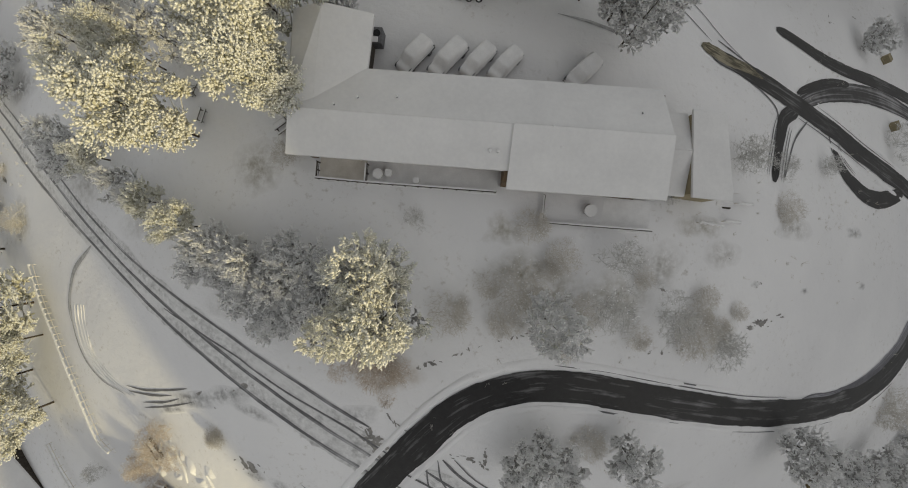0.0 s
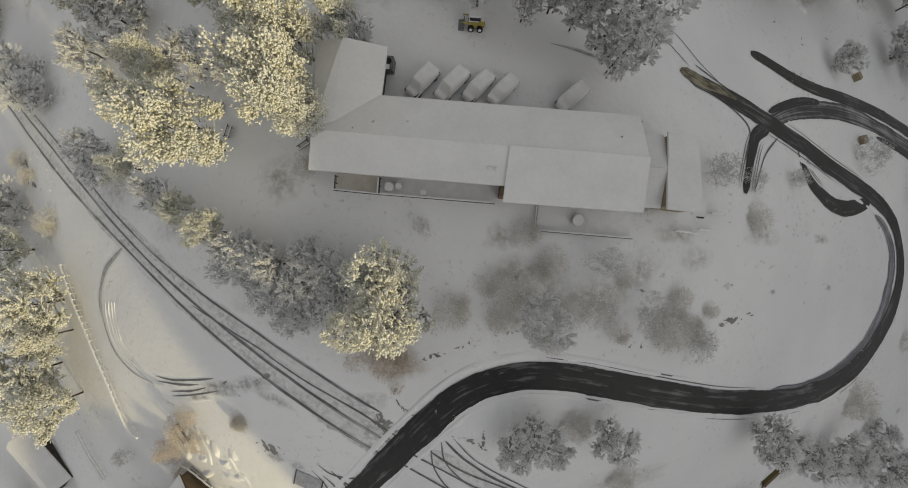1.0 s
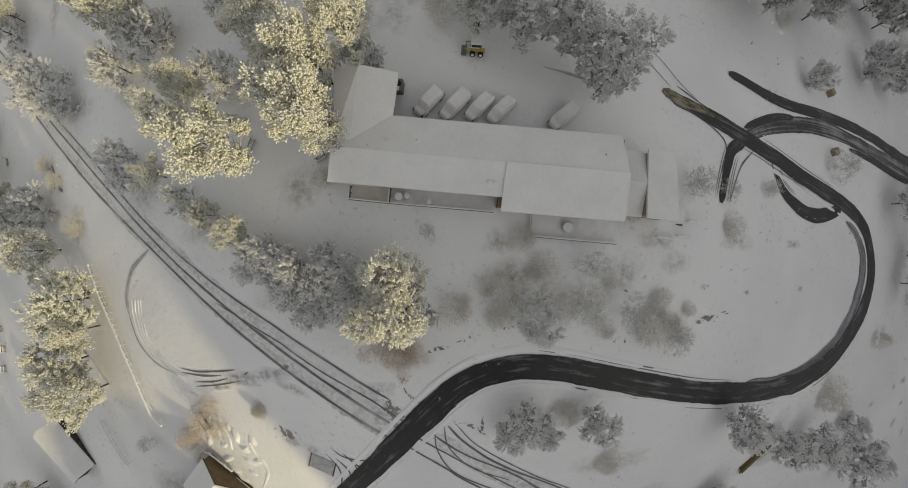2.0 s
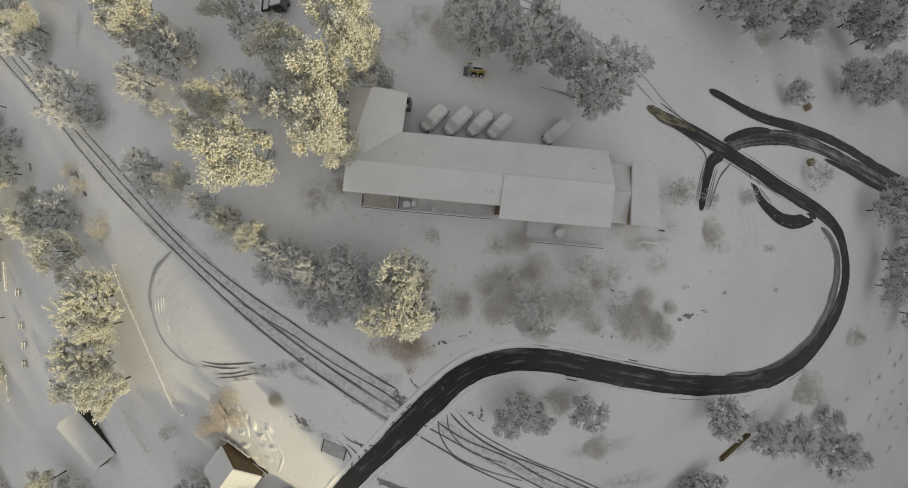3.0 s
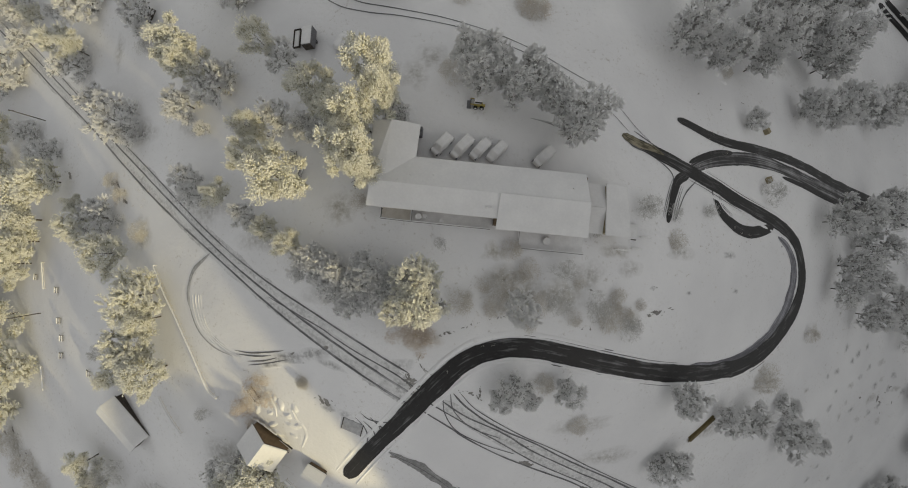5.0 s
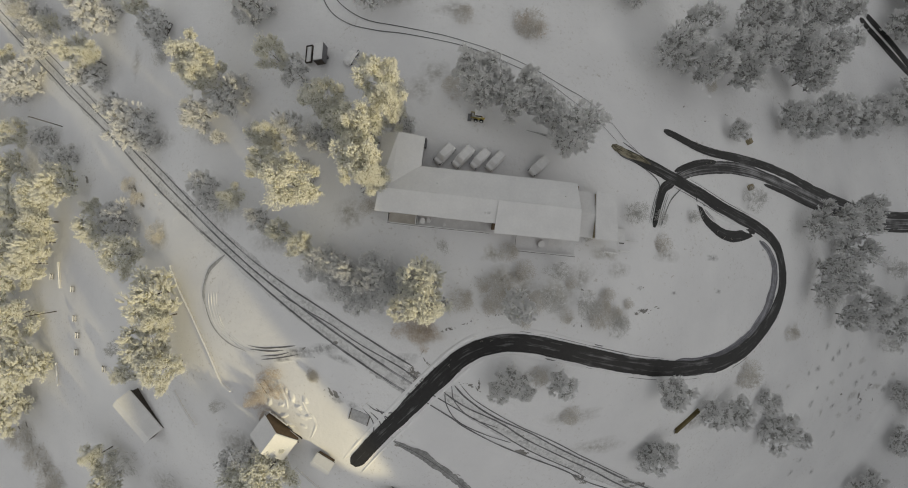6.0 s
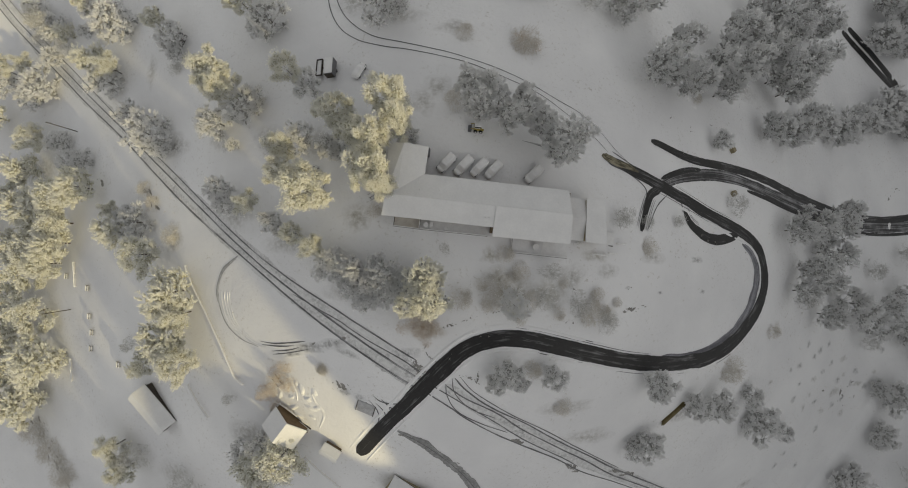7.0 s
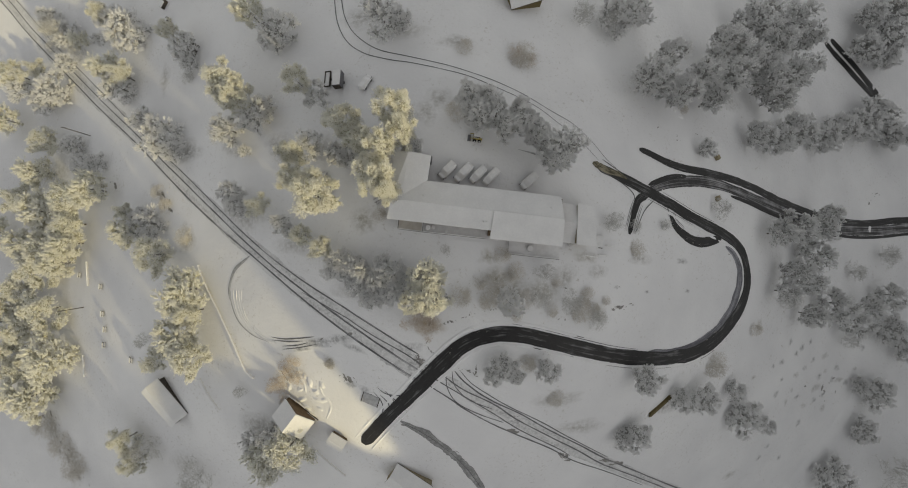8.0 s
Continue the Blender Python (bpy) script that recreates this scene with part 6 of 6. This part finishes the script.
def utility_pole(x, y, high):
    root = thing("utility_pole", on_ground(x, y), "bare dark wooden utility pole", "pole")
    part("pole", tube((0, 0, -0.5), (0, 0, high), 0.17, 0.12, 10), DARKWOOD, root)
    part("crossarm", box(-0.9, 0.9, -0.06, 0.06, high - 0.6, high - 0.47), DARKWOOD, root)
    for k in (-0.8, 0, 0.8):
        part("insulator", tube((k, 0, high - 0.47), (k, 0, high - 0.3), 0.05, 0.035, 8), STEEL, root)


def fence(points, high, posts, label):
    """Posts and two rails with snow along them, following the ground."""
    line = smooth_line([(x, y) for x, y in points], 0.2)
    root = thing("fence", on_ground(line[0].x, line[0].y), label, "fence", "fences")
    inv = root.matrix_basis.inverted()
    at = [line[round(k * (len(line) - 1) / posts)] for k in range(posts + 1)]
    foot = [inv @ Vector((q.x, q.y, ground_z(q.x, q.y))) for q in at]
    up = Vector((0, 0, 1))
    for p in foot:
        part("post", tube(p - 0.3 * up, p + 0.86 * high * up, 0.06, 0.05, 6), DECK_MAT, root)
        part("snow_cap", tube(p + 0.86 * high * up, p + (0.86 * high + 0.2) * up, 0.24, 0.12, 8), CAP_SNOW, root)
    for a, b in zip(foot, foot[1:]):
        for f in (0.45, 0.88):
            part("rail", tube(a + f * high * up, b + f * high * up, 0.05, 0.05, 6), DECK_MAT, root)
        part("snow_line", tube(a + (0.88 * high + 0.12) * up, b + (0.88 * high + 0.06) * up, 0.13, 0.13, 6), CAP_SNOW, root)


def heat_pump(x, y, turn):
    root = thing("heat_pump", on_ground(x, y, turn), "dark metal equipment box with snow on top beside the wall", "equipment box")
    part("cabinet", box(-0.6, 0.6, -0.9, 0.9, -0.3, 1.5, 0.04), STEEL, root)
    part("grille", tube((0, 0.2, 1.5), (0, 0.2, 1.54), 0.42, 0.42, 20), TYRE, root)
    part("snow_cap", box(-0.58, 0.2, -0.88, -0.25, 1.5, 1.68, 0.05), CAP_SNOW, root)


def platform():
    root = thing("platform", HOUSE_AT, "low snow-covered platform beside the garage", "platform")
    part("frame", box(28.5, 32.4, -4.4, -1.2, -10.0, -4.9), DARKWOOD, root)
    part("snow_cover", box(28.8, 32.4, -4.2, -1.2, -4.9, -4.65, 0.06), CAP_SNOW, root)


def tarp(x, y, turn):
    root = thing("tarp", on_ground(x, y, turn, True), "flat grey tarp under thin snow beside the drive", "tarp")
    part("sheet", box(-2.2, 2.2, -1.5, 1.5, -0.1, 0.12, 0.04), TARP, root)
    part("edge_log", tube((-2.2, -1.5, 0.1), (-2.2, 1.5, 0.1), 0.1, 0.1, 8), DARKWOOD, root)
    part("edge_log", tube((2.2, -1.5, 0.1), (2.2, 1.5, 0.1), 0.1, 0.1, 8), DARKWOOD, root)


def garden_bed(x, y, turn):
    root = thing("garden_bed", on_ground(x, y, turn, True), "raised wooden garden bed filled with snow", "garden bed", "garden beds")
    for s in (-1, 1):
        part("board", box(-1.7, 1.7, s * 0.8 - 0.05, s * 0.8 + 0.05, -0.1, 0.4), DARKWOOD, root)
        part("board", box(s * 1.7 - 0.05, s * 1.7 + 0.05, -0.75, 0.75, -0.1, 0.4), DARKWOOD, root)
        part("snow_line", box(-1.75, 1.75, s * 0.8 - 0.09, s * 0.8 + 0.09, 0.4, 0.5, 0.03), CAP_SNOW, root)
        part("snow_line", box(s * 1.7 - 0.09, s * 1.7 + 0.09, -0.7, 0.7, 0.4, 0.5, 0.03), CAP_SNOW, root)
    part("snow_fill", box(-1.64, 1.64, -0.74, 0.74, -0.05, 0.22, 0.03), CAP_SNOW, root)



def snow_mound(x, y, rx, ry, turn):
    """A lumpy mound of snow with an uneven rim."""
    rings, n = 6, 18
    vs, fs = [(0, 0, 0)], []
    for j in range(1, rings + 1):
        f = j / rings
        for i in range(n):
            a = 6.2832 * i / n
            e = f * (1 + 0.5 * noise.noise((x + math.cos(a) * 1.2, y + math.sin(a) * 1.2, 1.0)))
            vs.append((rx * e * math.cos(a), ry * e * math.sin(a), -0.42 * min(rx, ry) * f ** 1.5 + 0.16 * noise.noise((x + 0.8 * rx * f * math.cos(a), y + 0.8 * ry * f * math.sin(a), f)) * (1 - f * f)))
    fs += [(0, 1 + i, 1 + (i + 1) % n) for i in range(n)]
    for j in range(rings - 1):
        fs += [(1 + j * n + i, 1 + (j + 1) * n + i, 1 + (j + 1) * n + (i + 1) % n, 1 + j * n + (i + 1) % n) for i in range(n)]
    top = 0.34 * min(rx, ry)
    heap = mesh_object("snow_mound", [(a, b, c + top) for a, b, c in vs], fs, CAP_SNOW)
    heap.matrix_basis = on_ground(x, y, math.degrees(turn), True)
    tagged(heap, "lumpy mound of snow over a garden stone", "snow mound", "snow mounds")


for x, y, rx, ry, turn in ((-43.2, -38.7, 1.85, 0.77, 0.5), (-40.4, -33.6, 1.06, 1.81, 0.2), (-38.6, -38.0, 1.82, 0.76, -0.3), (-44.9, -33.1, 0.76, 1.53, 0.6), (-41.9, -40.6, 2.16, 0.77, -0.5), (-39.0, -35.7, 1.36, 0.91, 0.0), (-37.0, -33.5, 0.90, 1.34, 0.3), (-43.6, -35.8, 1.22, 0.77, 0.9), (-36.6, -37.7, 1.21, 0.75, 0.0), (-46.8, -35.6, 0.77, 1.39, -0.4), (-43.8, -30.5, 0.61, 1.36, 0.3), (-40.7, -42.2, 1.85, 0.62, -0.6), (-38.2, -40.5, 1.22, 0.61, -0.4), (-42.0, -31.9, 0.75, 1.06, 0.0), (-59.9, -33.4, 0.80, 0.64, 0.0), (-58.8, -34.5, 1.28, 0.48, -0.5), (43.6, 49.4, 1.6, 1.0, 0.3), (58.7, 47.8, 1.3, 0.9, 0.3), (64.6, 45.2, 1.5, 0.9, 0.0), (59.2, 72.3, 1.2, 0.8, 0.4), (62.1, 46.8, 0.9, 0.7, 0.4)):
    snow_mound(x, y, rx, ry, turn)

gable_house("shed", -92.1, -47.9, -47.4, 14.3, 6.6, 2.6, 4.0, DARKWOOD, "long dark shed with a snow-covered roof", "shed")
gable_house("house", -44.7, -43.1, 54.2, 5.8, 9.8, 3.1, 5.5, SIDING, "brown house with a steep snowy roof", "house")
gable_house("shed", -33.4, -49.0, -29.8, 4.8, 3.3, 2.0, 2.8, SIDING, "small brown shed under snow beside the house", "shed")
gable_house("house", -14.3, -60.9, -31.9, 11.4, 6.3, 2.8, 4.5, TAN, "low tan house with a sunlit snowy roof", "house")
gable_house("house", 12.6, 73.6, 18.6, 9.3, 8.8, 3.1, 4.9, RUSTWOOD, "brown timber house with a snowy roof", "house")
trailer(-35.0, 45.2, 92, 4.3, 2.3, 2.3)
flatbed(-38.4, 46.1, 92, 4.3, 1.60)
car(-27.9, 44.4, 62, 4.1, 1.66, 1.34, PAINTS[1], "parked car buried under thick snow, dark side showing")
crate(-87.6, 62.6, 62, 3.7, 1.31, 1.31, DARKWOOD, "dark wooden lumber box under snow")
crate(-102.1, 75.5, 64, 2.5, 1.24, 1.13, DARKWOOD, "dark wooden lumber box under snow")
crate(-105.1, 82.5, 58, 3.0, 1.14, 1.02, DARKWOOD, "dark wooden lumber box under snow")
timber_pile(57.7, -42.0, 36, 8.4)
crate(77.2, 20.4, 35, 1.38, 1.26, 1.03, TAN, "weathered tan wooden crate in the snow")
crate(78.8, 33.9, 35, 1.41, 1.30, 1.06, TAN, "weathered tan wooden crate in the snow")
picnic_table(-140.6, -11.3, 80)
picnic_table(-127.0, -14.5, 85)
picnic_table(-125.6, -23.8, 85)
picnic_table(-124.3, -29.1, 85)
picnic_table(-125.0, -34.7, 85)
picnic_table(-110.0, -37.6, 80)
picnic_table(-37.4, 20.2, -20)
picnic_table(-35.4, 16.4, 70)
picnic_table(-22.5, 13.8, 30)
utility_pole(-140.7, 40.3, 9.4)
utility_pole(-138.2, -23.0, 8.3)
fence([(-78.1, -4.6), (-75.6, -8.7), (-72.7, -12.9), (-69.5, -17.3), (-66.9, -21.3), (-64.2, -25.6), (-61.8, -30.3), (-60.3, -33.1), (-58.0, -34.4)], 1.2, 26, "rail fence along the lane capped with snow")
fence([(-41.3, -52.8), (-36.7, -57.2), (-32.4, -61.3)], 1.0, 7, "garden fence with snow on its rails")
fence([(-78.2, -38.2), (-75.2, -42.7), (-71.5, -46.7)], 1.0, 7, "garden fence with snow on its rails")
fence([(-135.9, -6.4), (-135.2, -10.1), (-134.6, -14.6)], 0.9, 4, "short white rail in the snowy meadow")
fence([(-137.4, -40.3), (-137.3, -44.1), (-137.2, -48.0)], 0.9, 4, "short white rail in the snowy meadow")
fence([(-15.6, -58.1), (-10.1, -62.1), (-3.6, -66.8)], 1.0, 8, "garden fence with snow on its rails")
fence([(27.9, 2.0), (29.7, 1.8), (31.2, 1.6)], 0.9, 5, "short garden fence on the slope")
fence([(31.7, 2.2), (33.9, 2.0)], 0.9, 4, "short garden fence on the slope")
fence([(33.9, 4.5), (36.2, 4.4)], 0.9, 5, "short garden fence on the slope")
fence([(-50.0, -40.6), (-48.2, -37.7), (-45.0, -38.8), (-42.2, -40.5)], 0.8, 6, "low garden fence white with snow")
tarp(-23.9, -35.9, -18)
garden_bed(-47.5, -31.9, -50)
garden_bed(-40.6, -43.6, -35)
heat_pump(-10.5, 23.5, -5)
platform()
